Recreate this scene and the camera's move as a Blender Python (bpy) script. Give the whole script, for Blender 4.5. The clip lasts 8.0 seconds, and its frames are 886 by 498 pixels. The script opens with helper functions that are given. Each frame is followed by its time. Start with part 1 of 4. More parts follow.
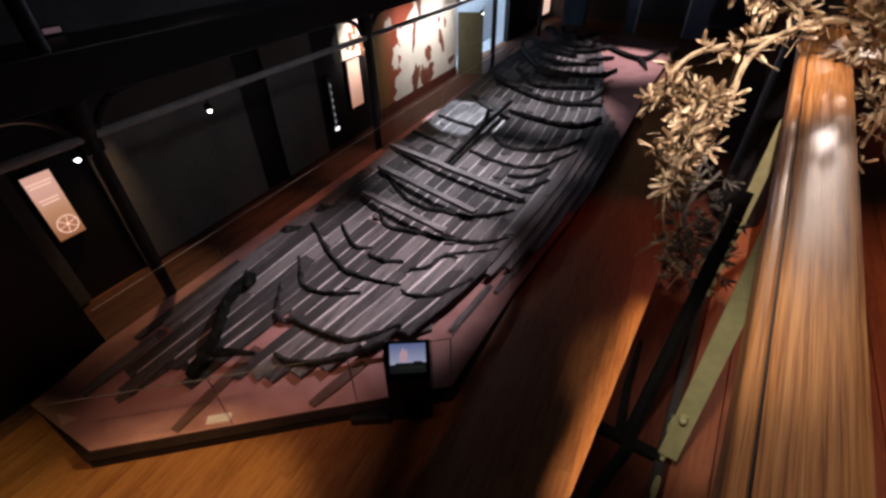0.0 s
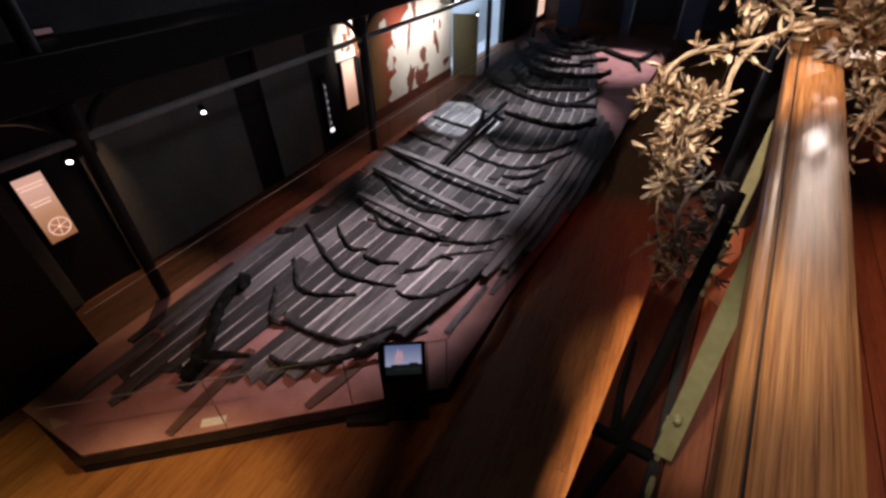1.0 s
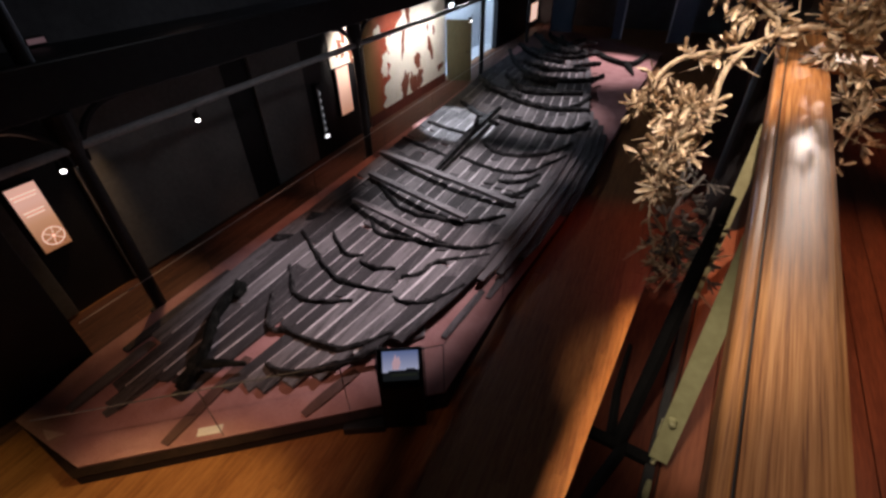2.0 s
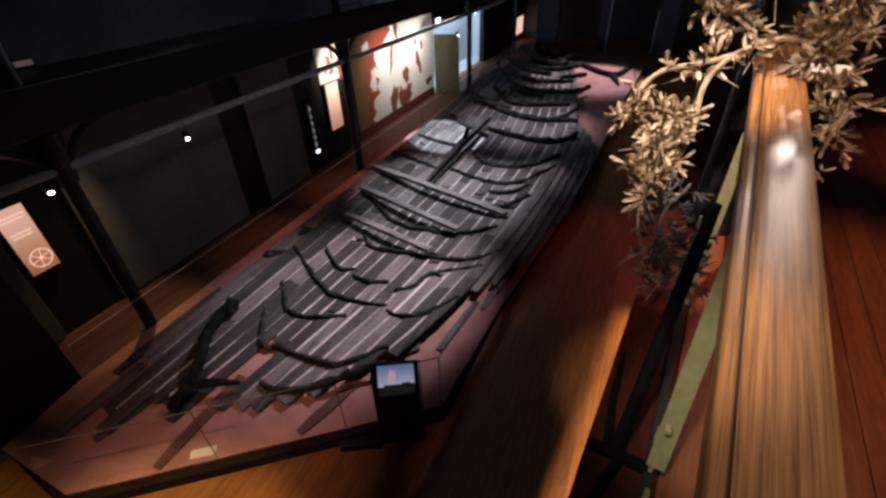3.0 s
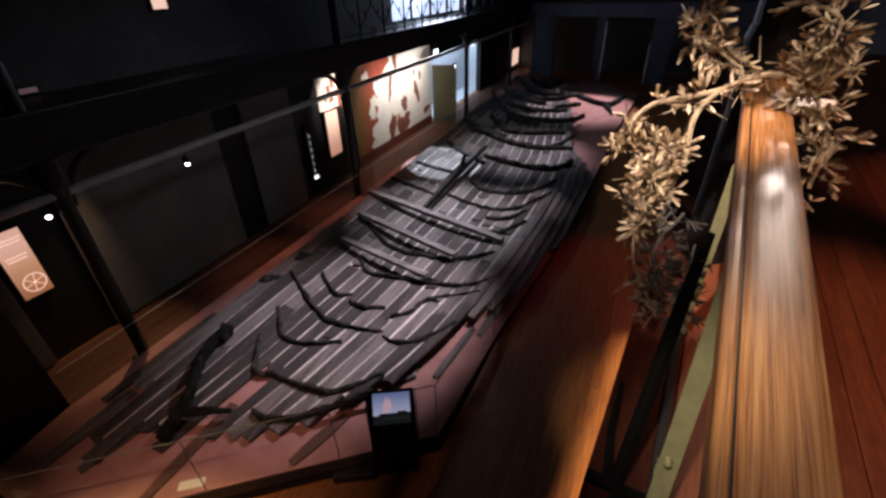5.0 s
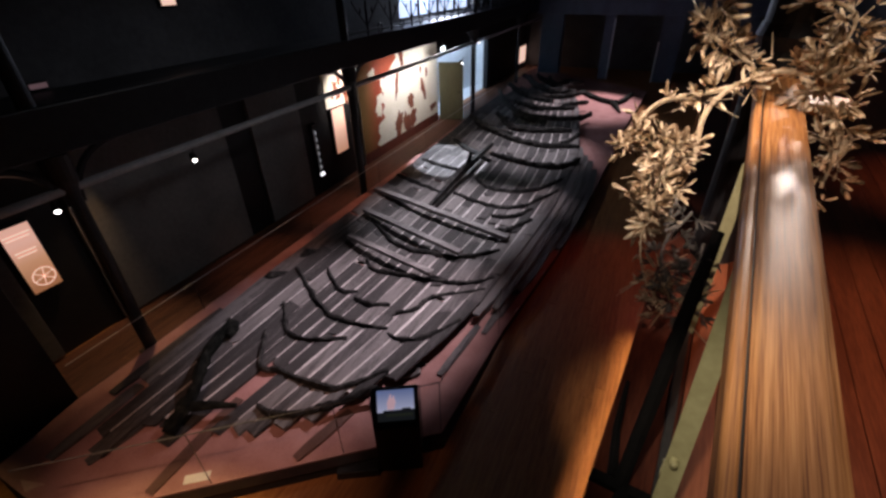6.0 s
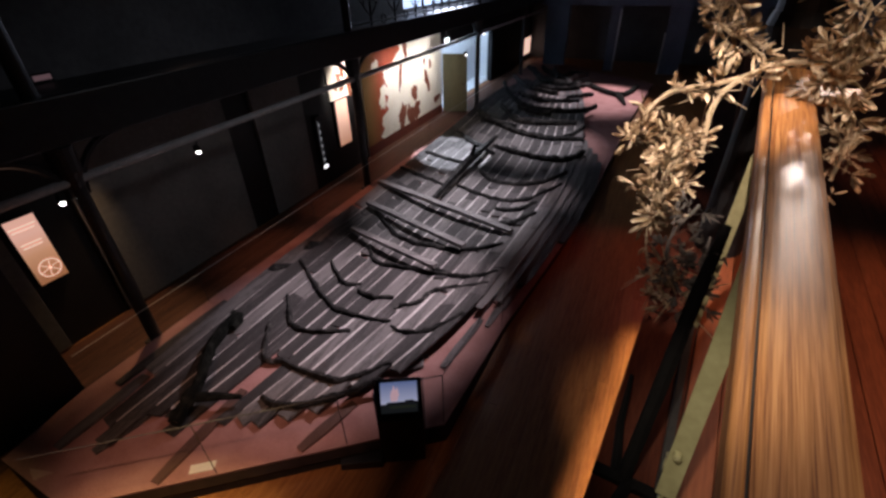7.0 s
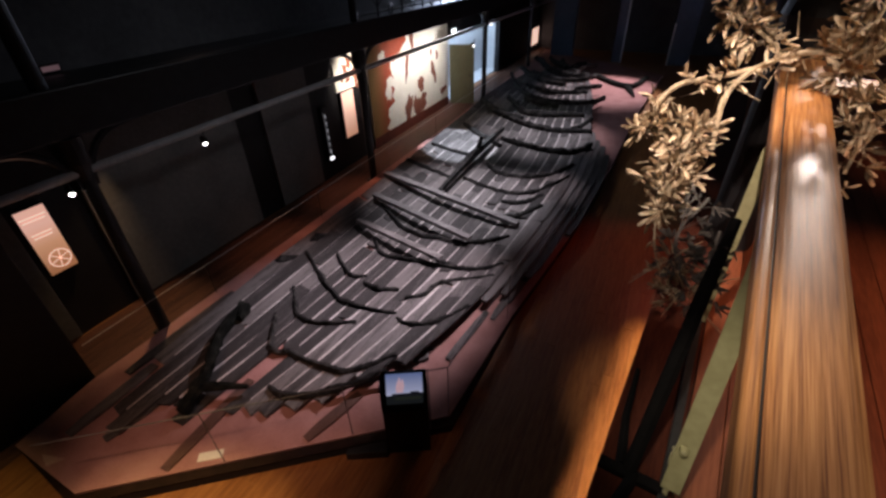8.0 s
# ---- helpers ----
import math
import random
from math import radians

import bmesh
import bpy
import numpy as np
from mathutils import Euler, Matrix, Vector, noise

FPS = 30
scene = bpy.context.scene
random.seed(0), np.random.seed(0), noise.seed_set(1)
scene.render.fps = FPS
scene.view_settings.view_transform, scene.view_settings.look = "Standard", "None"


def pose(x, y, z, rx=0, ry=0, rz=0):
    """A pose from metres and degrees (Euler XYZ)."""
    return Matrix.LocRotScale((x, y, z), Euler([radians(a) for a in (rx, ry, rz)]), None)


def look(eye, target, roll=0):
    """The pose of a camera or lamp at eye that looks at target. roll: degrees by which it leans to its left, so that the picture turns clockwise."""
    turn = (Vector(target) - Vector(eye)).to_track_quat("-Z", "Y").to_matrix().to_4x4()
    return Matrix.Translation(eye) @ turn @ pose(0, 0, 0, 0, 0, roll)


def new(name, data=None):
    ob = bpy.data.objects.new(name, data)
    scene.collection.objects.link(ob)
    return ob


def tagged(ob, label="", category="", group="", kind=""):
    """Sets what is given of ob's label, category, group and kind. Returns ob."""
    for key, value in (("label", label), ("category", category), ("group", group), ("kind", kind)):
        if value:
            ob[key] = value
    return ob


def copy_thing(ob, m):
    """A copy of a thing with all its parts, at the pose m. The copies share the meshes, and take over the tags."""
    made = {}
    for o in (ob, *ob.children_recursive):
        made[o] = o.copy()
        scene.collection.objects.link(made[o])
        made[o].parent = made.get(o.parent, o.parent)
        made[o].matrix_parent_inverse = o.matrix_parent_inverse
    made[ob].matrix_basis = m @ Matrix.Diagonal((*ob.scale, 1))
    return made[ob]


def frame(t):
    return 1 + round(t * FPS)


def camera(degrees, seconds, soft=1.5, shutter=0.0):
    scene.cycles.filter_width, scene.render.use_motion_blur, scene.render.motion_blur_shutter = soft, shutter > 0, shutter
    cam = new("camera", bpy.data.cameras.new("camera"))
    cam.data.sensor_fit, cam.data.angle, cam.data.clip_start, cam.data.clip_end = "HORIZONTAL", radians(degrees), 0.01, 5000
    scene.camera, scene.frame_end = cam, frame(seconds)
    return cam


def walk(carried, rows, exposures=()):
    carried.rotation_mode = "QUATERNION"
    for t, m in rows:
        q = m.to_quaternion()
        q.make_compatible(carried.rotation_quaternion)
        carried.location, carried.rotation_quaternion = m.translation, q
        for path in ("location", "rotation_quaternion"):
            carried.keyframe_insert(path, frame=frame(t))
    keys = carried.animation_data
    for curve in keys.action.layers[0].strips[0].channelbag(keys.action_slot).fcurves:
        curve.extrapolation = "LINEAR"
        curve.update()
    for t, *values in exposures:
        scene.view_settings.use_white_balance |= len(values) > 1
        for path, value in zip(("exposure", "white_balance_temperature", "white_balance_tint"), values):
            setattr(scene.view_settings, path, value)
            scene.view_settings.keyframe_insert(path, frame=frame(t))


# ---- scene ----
cam = camera(91.2, 8.0, soft=2.75)
PATH = [
    (0, (-0.135, -0.02, 4.613), (-0.86, 1.393, 3.397), -1.1),
    (0.5, (-0.133, -0.015, 4.613), (-0.85, 1.402, 3.398), -1.1),
    (1, (-0.131, -0.014, 4.611), (-0.84, 1.41, 3.399), -0.9),
    (2.5, (-0.12, -0.011, 4.627), (-0.812, 1.449, 3.449), -1.6),
    (3, (-0.119, -0.013, 4.632), (-0.802, 1.471, 3.478), -2.0),
    (3.5, (-0.118, -0.015, 4.637), (-0.795, 1.489, 3.506), -1.9),
    (4, (-0.118, -0.017, 4.646), (-0.797, 1.515, 3.555), -1.6),
    (4.5, (-0.117, -0.016, 4.647), (-0.802, 1.536, 3.588), -1.4),
    (6, (-0.121, -0.011, 4.639), (-0.834, 1.523, 3.573), -1.4),
    (6.5, (-0.123, -0.009, 4.64), (-0.838, 1.515, 3.56), -1.5),
    (7, (-0.127, -0.007, 4.634), (-0.847, 1.505, 3.541), -1.5),
    (7.5, (-0.132, -0.004, 4.632), (-0.86, 1.492, 3.521), -1.6),
    (8, (-0.131, -0.004, 4.631), (-0.867, 1.479, 3.51), -1.7),
]
walk(cam, [(t, look(eye, target, roll)) for t, eye, target, roll in PATH], [(0, 0.05, 6350, 17), (8, 0.05, 6350, 17)])

# ---- world and light ----
world = bpy.data.worlds.new("world")
scene.world = world
world.use_nodes = True
world.node_tree.nodes["Background"].inputs["Color"].default_value = (0.5, 0.6, 0.8, 1)
world.node_tree.nodes["Background"].inputs["Strength"].default_value = 0.01


def lamp(kind, name, eye, target, watts, colour, size=0.1, angle=60, blend=0.6):
    data = bpy.data.lights.new(name, kind)
    data.energy, data.color = watts, colour
    if kind == "SPOT":
        data.spot_size, data.spot_blend, data.shadow_soft_size = radians(angle), blend, size
    elif kind == "AREA":
        data.shape, data.size = "SQUARE", size
    else:
        data.shadow_soft_size = size
    ob = new(name, data)
    ob.matrix_world = look(eye, target)
    return ob


WARM, HALOGEN, COOL = (1.0, 0.62, 0.3), (1.0, 0.83, 0.7), (0.72, 0.86, 1.0)
# spots under the roof over the wreck
ROSE = (1.0, 0.88, 0.92)
lamp("SPOT", "roof_spot", (-1.0, 8.6, 6.9), (-3.4, 4.35, 0.3), 3800, ROSE, 0.05, 30.5, 0.95)
lamp("SPOT", "roof_spot", (-4.2, 10.4, 6.9), (-3.5, 7.8, 0.3), 2650, (0.97, 0.95, 1.0), 0.05, 35, 0.9)
lamp("SPOT", "roof_spot", (-5.3, 12.6, 6.9), (-4.85, 10.65, 0.3), 5200, (0.8, 0.91, 1.0), 0.03, 19, 0.3)
lamp("SPOT", "roof_spot", (-4.2, 15.0, 6.9), (-3.1, 12.7, 0.3), 1950, (0.97, 0.95, 1.0), 0.05, 36, 0.9)
lamp("SPOT", "roof_spot", (-1.6, 22.0, 6.9), (-2.1, 18.6, 0.3), 3500, ROSE, 0.05, 38, 0.7)
# extra unseen spot, added to brighten the hull's outer strakes
lamp("SPOT", "roof_spot", (-5.4, 9.6, 6.9), (-2.0, 8.9, 0.3), 1100, ROSE, 0.05, 15, 0.8)
# warm spots: the open floor, the gallery rail, the passage
FLOOR_GOLD = (1.0, 0.76, 0.3)
lamp("SPOT", "floor_spot", (1.25, 4.2, 6.5), (-3.4, 0.15, 0.0), 2050, FLOOR_GOLD, 0.03, 17.5, 0.7)
lamp("SPOT", "floor_spot", (-5.0, -1.4, 6.5), (-5.4, -0.8, 0.0), 450, FLOOR_GOLD, 0.04, 26, 1.0)
lamp("SPOT", "floor_spot", (-2.6, -1.0, 6.5), (-3.6, 1.3, 0.2), 520, (1.0, 0.56, 0.36), 0.05, 34, 1.0)
# unseen red lamp, added to tint the dim floor beside the gallery
lamp("SPOT", "floor_spot", (0.9, 8.8, 2.6), (0.3, 6.9, 0.0), 38, (1.0, 0.15, 0.08), 0.05, 76, 1.0)
# unseen strip lamp, added to lay a narrow lit band along the gallery's foot
floor_band = lamp("AREA", "floor_band_light", (-1.28, 3.94, 6.5), (0.32, 3.75, 0.0), 7.5, (1.0, 0.66, 0.34))
floor_band.data.shape, floor_band.data.size, floor_band.data.size_y, floor_band.data.spread = "RECTANGLE", 3.3, 0.05, radians(6.5)
across = (Vector((0.32, 3.75, 0.0)) - Vector((-1.28, 3.94, 6.5))).normalized()
along = Vector((0.118, 0.993, 0.0))
floor_band.matrix_world = Matrix.Translation((-1.28, 3.94, 6.5)) @ Matrix((along, -across.cross(along), -across)).transposed().to_4x4()
lamp("SPOT", "gallery_spot", (1.46, 6.14, 6.0), (0.5, 1.9, 4.2), 60, (1.0, 0.86, 0.7), 0.04, 30, 0.7)
lamp("SPOT", "gallery_spot", (1.4, 0.4, 6.5), (0.57, 2.17, 4.33), 260, (1.0, 0.82, 0.66), 0.05, 16, 0.9)
lamp("SPOT", "gallery_spot", (1.08, 4.87, 6.0), (0.2, 1.5, 4.0), 150, (1.0, 0.84, 0.68), 0.05, 30, 0.7)
lamp("SPOT", "gallery_spot", (1.33, 4.68, 6.0), (0.3, 1.2, 4.1), 150, (1.0, 0.84, 0.68), 0.05, 30, 0.7)
lamp("SPOT", "gallery_spot", (-0.35, 0.75, 6.6), (0.1, 2.1, 3.88), 880, (1.0, 0.81, 0.66), 0.03, 20, 1.0)
lamp("SPOT", "gallery_spot", (-0.6, -0.6, 6.4), (0.36, 0.95, 4.1), 70, (1.0, 0.84, 0.68), 0.06, 36, 1.0)
lamp("SPOT", "gallery_spot", (1.05, 3.7, 6.0), (0.3, 0.9, 4.1), 78, (1.0, 0.84, 0.68), 0.36, 40, 0.8)
# unseen narrow fill, added to light the strap below the rail
lamp("SPOT", "gallery_spot", (-0.7, -0.6, 6.6), (0.16, 1.0, 3.55), 300, (1.0, 0.88, 0.66), 0.05, 11, 0.9)
lamp("SPOT", "gallery_spot", (1.6, 1.6, 6.4), (1.2, 2.0, 3.1), 230, (1.0, 0.48, 0.27), 0.05, 45, 0.8)
lamp("SPOT", "gallery_spot", (2.6, 4.6, 6.4), (2.5, 4.4, 3.1), 120, (1.0, 0.4, 0.2), 0.05, 40, 0.9)
lamp("SPOT", "passage_spot", (-6.8, 3.3, 2.95), (-6.5, 2.3, 0.0), 110, WARM, 0.04, 55, 0.9)
# unseen reddish fills, added to brighten the middle of the passage floor
for y in (5.0, 7.4, 9.8):
    lamp("SPOT", "passage_spot", (-6.35, y + 0.6, 2.95), (-6.05, y, 0.0), 62, (1.0, 0.42, 0.22), 0.04, 52, 1.0)
# unseen weak fill, added to lift the dark passage panels
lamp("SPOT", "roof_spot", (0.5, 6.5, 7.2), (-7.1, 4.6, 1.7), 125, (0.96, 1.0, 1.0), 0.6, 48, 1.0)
strip_light = lamp("AREA", "map_light", (-6.05, 12.7, 2.75), (-7.2, 12.7, 1.65), 44, (1.0, 0.95, 0.88), 0.2)
strip_light.data.shape, strip_light.data.size, strip_light.data.size_y = "RECTANGLE", 3.4, 0.15
strip_light.data.spread = radians(105)
lamp("SPOT", "map_spot", (-6.25, 9.4, 2.6), (-7.2, 9.25, 2.2), 150, (1.0, 0.88, 0.74), 0.05, 78, 0.8)
room_light = lamp("AREA", "side_room_light", (-7.62, 17.8, 3.0), (-8.1, 17.8, 0.6), 110, (0.6, 0.8, 1.0))
room_light.data.shape, room_light.data.size, room_light.data.size_y = "RECTANGLE", 5.0, 0.25
lamp("AREA", "upper_window_light", (-7.1, 15.5, 4.7), (-2.0, 10.5, 5.4), 210, (0.74, 0.84, 1.0), 1.6)

# ---- materials ----


def material(name, colours, scale=(6, 6, 6), rough=0.6, bump=0.1, metal=0.0, detail=40.0, coat=0.0, jitter=0.0, shine=0.5, depth=0.01, islands=False):
    """A surface mottled between colours at two scales, with a fine relief."""
    m = bpy.data.materials.new(name)
    m.use_nodes = True
    nodes, links = m.node_tree.nodes, m.node_tree.links
    bsdf = nodes["Principled BSDF"]
    co = nodes.new("ShaderNodeTexCoord")
    mp = nodes.new("ShaderNodeMapping")
    mp.inputs["Scale"].default_value = scale
    links.new(co.outputs["Object"], mp.inputs["Vector"])
    n1 = nodes.new("ShaderNodeTexNoise")
    n1.inputs["Scale"].default_value, n1.inputs["Detail"].default_value = 1.0, 6.0
    n2 = nodes.new("ShaderNodeTexNoise")
    n2.inputs["Scale"].default_value, n2.inputs["Detail"].default_value = detail / 6, 4.0
    for n in (n1, n2):
        links.new(mp.outputs["Vector"], n.inputs["Vector"])
    mix = nodes.new("ShaderNodeMath")
    mix.operation = "MULTIPLY_ADD"
    mix.inputs[1].default_value = 0.45
    links.new(n2.outputs["Fac"], mix.inputs[0])
    half = nodes.new("ShaderNodeMath")
    half.operation = "MULTIPLY"
    half.inputs[1].default_value = 0.55
    links.new(n1.outputs["Fac"], half.inputs[0])
    links.new(half.outputs[0], mix.inputs[2])
    fac = mix.outputs[0]
    if jitter:
        info = nodes.new("ShaderNodeNewGeometry" if islands else "ShaderNodeObjectInfo")
        add = nodes.new("ShaderNodeMath")
        add.operation = "MULTIPLY_ADD"
        add.inputs[1].default_value = jitter
        links.new(info.outputs["Random Per Island" if islands else "Random"], add.inputs[0])
        links.new(fac, add.inputs[2])
        sub = nodes.new("ShaderNodeMath")
        sub.operation = "SUBTRACT"
        sub.inputs[1].default_value = jitter / 2
        links.new(add.outputs[0], sub.inputs[0])
        fac = sub.outputs[0]
    ramp = nodes.new("ShaderNodeValToRGB")
    while len(ramp.color_ramp.elements) < len(colours):
        ramp.color_ramp.elements.new(0.5)
    for i, c in enumerate(colours):
        e = ramp.color_ramp.elements[i]
        e.position, e.color = 0.37 + 0.26 * i / max(1, len(colours) - 1), (*c, 1)
    links.new(fac, ramp.inputs["Fac"])
    links.new(ramp.outputs["Color"], bsdf.inputs["Base Color"])
    bsdf.inputs["Roughness"].default_value, bsdf.inputs["Metallic"].default_value = rough, metal
    bsdf.inputs["Coat Weight"].default_value = coat
    bsdf.inputs["Specular IOR Level"].default_value = shine
    bsdf.inputs["Coat Roughness"].default_value = 0.24
    bp = nodes.new("ShaderNodeBump")
    bp.inputs["Strength"].default_value, bp.inputs["Distance"].default_value = bump, depth
    links.new(n2.outputs["Fac"], bp.inputs["Height"])
    links.new(bp.outputs["Normal"], bsdf.inputs["Normal"])
    return m


def glowing(name, colour, strength):
    m = bpy.data.materials.new(name)
    m.use_nodes = True
    b = m.node_tree.nodes["Principled BSDF"]
    b.inputs["Base Color"].default_value = (*colour, 1)
    b.inputs["Emission Color"].default_value = (*colour, 1)
    b.inputs["Emission Strength"].default_value = strength
    return m


def clear_glass(name):
    m = bpy.data.materials.new(name)
    m.use_nodes = True
    b = m.node_tree.nodes["Principled BSDF"]
    b.inputs["Base Color"].default_value = (0.97, 0.99, 0.98, 1)
    b.inputs["Transmission Weight"].default_value = 1.0
    b.inputs["Roughness"].default_value = 0.02
    b.inputs["IOR"].default_value = 1.02
    return m


FLOOR = material("oak_floor", [(0.2, 0.075, 0.022), (0.31, 0.125, 0.038), (0.39, 0.17, 0.055)], (14, 1.2, 6), 0.4, 0.06, jitter=0.1)
GALLERY_FLOOR = material("red_stained_floor", [(0.12, 0.036, 0.016), (0.22, 0.07, 0.03)], (16, 1.4, 6), 0.62, 0.06, jitter=0.25, shine=0.15)
# red-brown boards, colour darkened to keep the passage floor dim under lamp spill
PASSAGE = material("darkened_passage_boards", [(0.06, 0.026, 0.016), (0.11, 0.047, 0.028), (0.15, 0.066, 0.04)], (14, 1.2, 6), 0.6, 0.06, jitter=0.15, shine=0.3)
CARPET = material("rose_sand_bed", [(0.31, 0.14, 0.125), (0.39, 0.19, 0.17), (0.44, 0.23, 0.21)], (3, 3, 3), 0.9, 0.15, detail=120)
WALL = material("dark_wall_paint", [(0.09, 0.09, 0.098), (0.14, 0.14, 0.152)], (1.5, 1.5, 1.5), 0.8, 0.1)
BLACK = material("black_paint", [(0.006, 0.006, 0.007), (0.014, 0.014, 0.016)], (3, 3, 3), 0.55, 0.05)
# gallery board colour darkened, to put shade on the outer edge
SHADED_EDGE = material("shade_darkened_edge", [(0.036, 0.009, 0.005), (0.075, 0.02, 0.01)], (16, 2, 6), 0.85, 0.1, shine=0.1)
RIM = material("dark_brown_rim", [(0.014, 0.008, 0.006), (0.03, 0.016, 0.011)], (8, 8, 8), 0.9, 0.1, shine=0.1)
MATTE = material("matte_black_paint", [(0.008, 0.008, 0.009), (0.02, 0.019, 0.018)], (5, 5, 5), 0.95, 0.1)
SOOT = material("soot_black_iron", [(0.003, 0.003, 0.003), (0.007, 0.006, 0.006)], (6, 6, 6), 0.9, 0.1, shine=0.08)
IRON = material("black_iron", [(0.008, 0.008, 0.01), (0.02, 0.02, 0.022)], (8, 8, 8), 0.4, 0.08)
GREY = material("charcoal_panel", [(0.145, 0.145, 0.145), (0.205, 0.205, 0.2)], (2, 2, 2), 0.7, 0.05)
STEEL = material("dull_steel_pipe", [(0.36, 0.36, 0.37), (0.5, 0.5, 0.51)], (5, 5, 5), 0.6, 0.05)
PLANK = material("aged_ship_oak", [(0.034, 0.028, 0.027), (0.09, 0.077, 0.075), (0.2, 0.176, 0.17)], (17, 1.2, 8), 0.7, 1.0, jitter=0.34, detail=60, depth=0.02)
SEAM_PALE = material("pale_seam_strip", [(0.4, 0.34, 0.33), (0.68, 0.61, 0.59)], (6, 2, 6), 0.8, 0.2)
TIMBER = material("blackened_oak_frame", [(0.009, 0.008, 0.008), (0.026, 0.024, 0.023), (0.085, 0.077, 0.073)], (7, 7, 7), 0.85, 1.0, detail=50, depth=0.03, shine=0.2)
# blacker copy of the frame oak, for the stem and stern timbers
BLACK_OAK = material("near_black_oak", [(0.005, 0.006, 0.005), (0.014, 0.015, 0.013), (0.04, 0.04, 0.034)], (8, 8, 8), 0.85, 1.0, detail=50, depth=0.03, shine=0.08)
BED_STRIP = material("brown_bed_strip", [(0.085, 0.04, 0.03), (0.14, 0.07, 0.055)], (12, 3, 6), 0.8, 0.3)
BEAM = material("grey_cross_beam", [(0.08, 0.072, 0.068), (0.19, 0.17, 0.165), (0.3, 0.275, 0.265)], (2, 14, 8), 0.75, 0.5)
RAILWOOD = material("varnished_oak", [(0.18, 0.062, 0.016), (0.42, 0.178, 0.054), (0.56, 0.275, 0.098)], (95, 2.0, 40), 0.5, 0.15, coat=0.22, detail=22, shine=0.35)
OLIVE = material("olive_paint", [(0.26, 0.245, 0.12), (0.36, 0.34, 0.18)], (6, 6, 6), 0.5, 0.05)
TWIG = material("dry_twig", [(0.34, 0.25, 0.15), (0.58, 0.47, 0.31)], (20, 20, 20), 0.7, 0.2)
LEAF = material("dried_straw_leaf", [(0.2, 0.125, 0.065), (0.46, 0.335, 0.2), (0.77, 0.645, 0.45)], (25, 25, 25), 0.6, 0.1, jitter=0.34, islands=True)
ROOT = material("grey_dry_root", [(0.05, 0.045, 0.04), (0.16, 0.14, 0.12)], (20, 20, 20), 0.8, 0.2)
WHITE = material("white_plaster", [(0.72, 0.74, 0.76), (0.8, 0.81, 0.82)], (2, 2, 2), 0.8, 0.04)
DOOR = material("olive_drab_door", [(0.2, 0.19, 0.11), (0.25, 0.235, 0.14)], (2, 2, 1), 0.6, 0.04)
CARD = material("white_card", [(0.72, 0.68, 0.62), (0.8, 0.77, 0.72)], (5, 5, 5), 0.8, 0.02)
GLASS = clear_glass("clear_glass")
JOINT = material("dark_silicone_joint", [(0.05, 0.03, 0.025), (0.09, 0.055, 0.045)], (9, 9, 9), 0.4, 0.02)
# one glass edge in two colours: left panes as if lit, front panes dimmed
PALE_EDGE = material("lit_glass_edge", [(0.6, 0.6, 0.6), (0.75, 0.75, 0.75)], (9, 9, 9), 0.25, 0.02)
GLASS_EDGE = material("dimmed_glass_edge", [(0.12, 0.12, 0.12), (0.2, 0.2, 0.2)], (9, 9, 9), 0.25, 0.02)


def print_gradient(name, low, mid, high, strength):
    """A backlit print that goes from brown at its foot to salmon at its head."""
    m = glowing(name, mid, strength)
    nodes, links = m.node_tree.nodes, m.node_tree.links
    co, sep, ramp = nodes.new("ShaderNodeTexCoord"), nodes.new("ShaderNodeSeparateXYZ"), nodes.new("ShaderNodeValToRGB")
    links.new(co.outputs["Generated"], sep.inputs[0])
    links.new(sep.outputs["Z"], ramp.inputs["Fac"])
    ramp.color_ramp.elements.new(0.45)
    for e, c, p in zip(ramp.color_ramp.elements, (low, mid, high), (0.0, 0.45, 0.75)):
        e.color, e.position = (*c, 1), p
    links.new(ramp.outputs["Color"], nodes["Principled BSDF"].inputs["Emission Color"])
    return m


LIGHTBOX_TALL = print_gradient("backlit_print_tall", (0.5, 0.24, 0.14), (0.8, 0.46, 0.33), (0.95, 0.62, 0.48), 0.8)
LIGHTBOX = print_gradient("backlit_print", (0.3, 0.12, 0.05), (0.6, 0.3, 0.16), (0.85, 0.48, 0.36), 0.75)
LIGHTBOX_PALE = glowing("backlit_print_pale", (1.0, 0.66, 0.5), 0.85)
BULB = glowing("lamp_glass", (1.0, 0.97, 0.92), 9.0)
SKYGLOW = glowing("evening_window_glow", (0.6, 0.74, 1.0), 1.25)


def screen_sky():
    """A lit picture of a sky, deep blue above and pale near the horizon."""
    m = glowing("screen_sky", (0.2, 0.25, 0.4), 0.75)
    nodes, links = m.node_tree.nodes, m.node_tree.links
    co, sep, ramp = nodes.new("ShaderNodeTexCoord"), nodes.new("ShaderNodeSeparateXYZ"), nodes.new("ShaderNodeValToRGB")
    links.new(co.outputs["Generated"], sep.inputs[0])
    links.new(sep.outputs["Y"], ramp.inputs["Fac"])
    for e, c in zip(ramp.color_ramp.elements, ((0.36, 0.38, 0.5), (0.1, 0.14, 0.28))):
        e.color = (*c, 1)
    links.new(ramp.outputs["Color"], nodes["Principled BSDF"].inputs["Emission Color"])
    return m


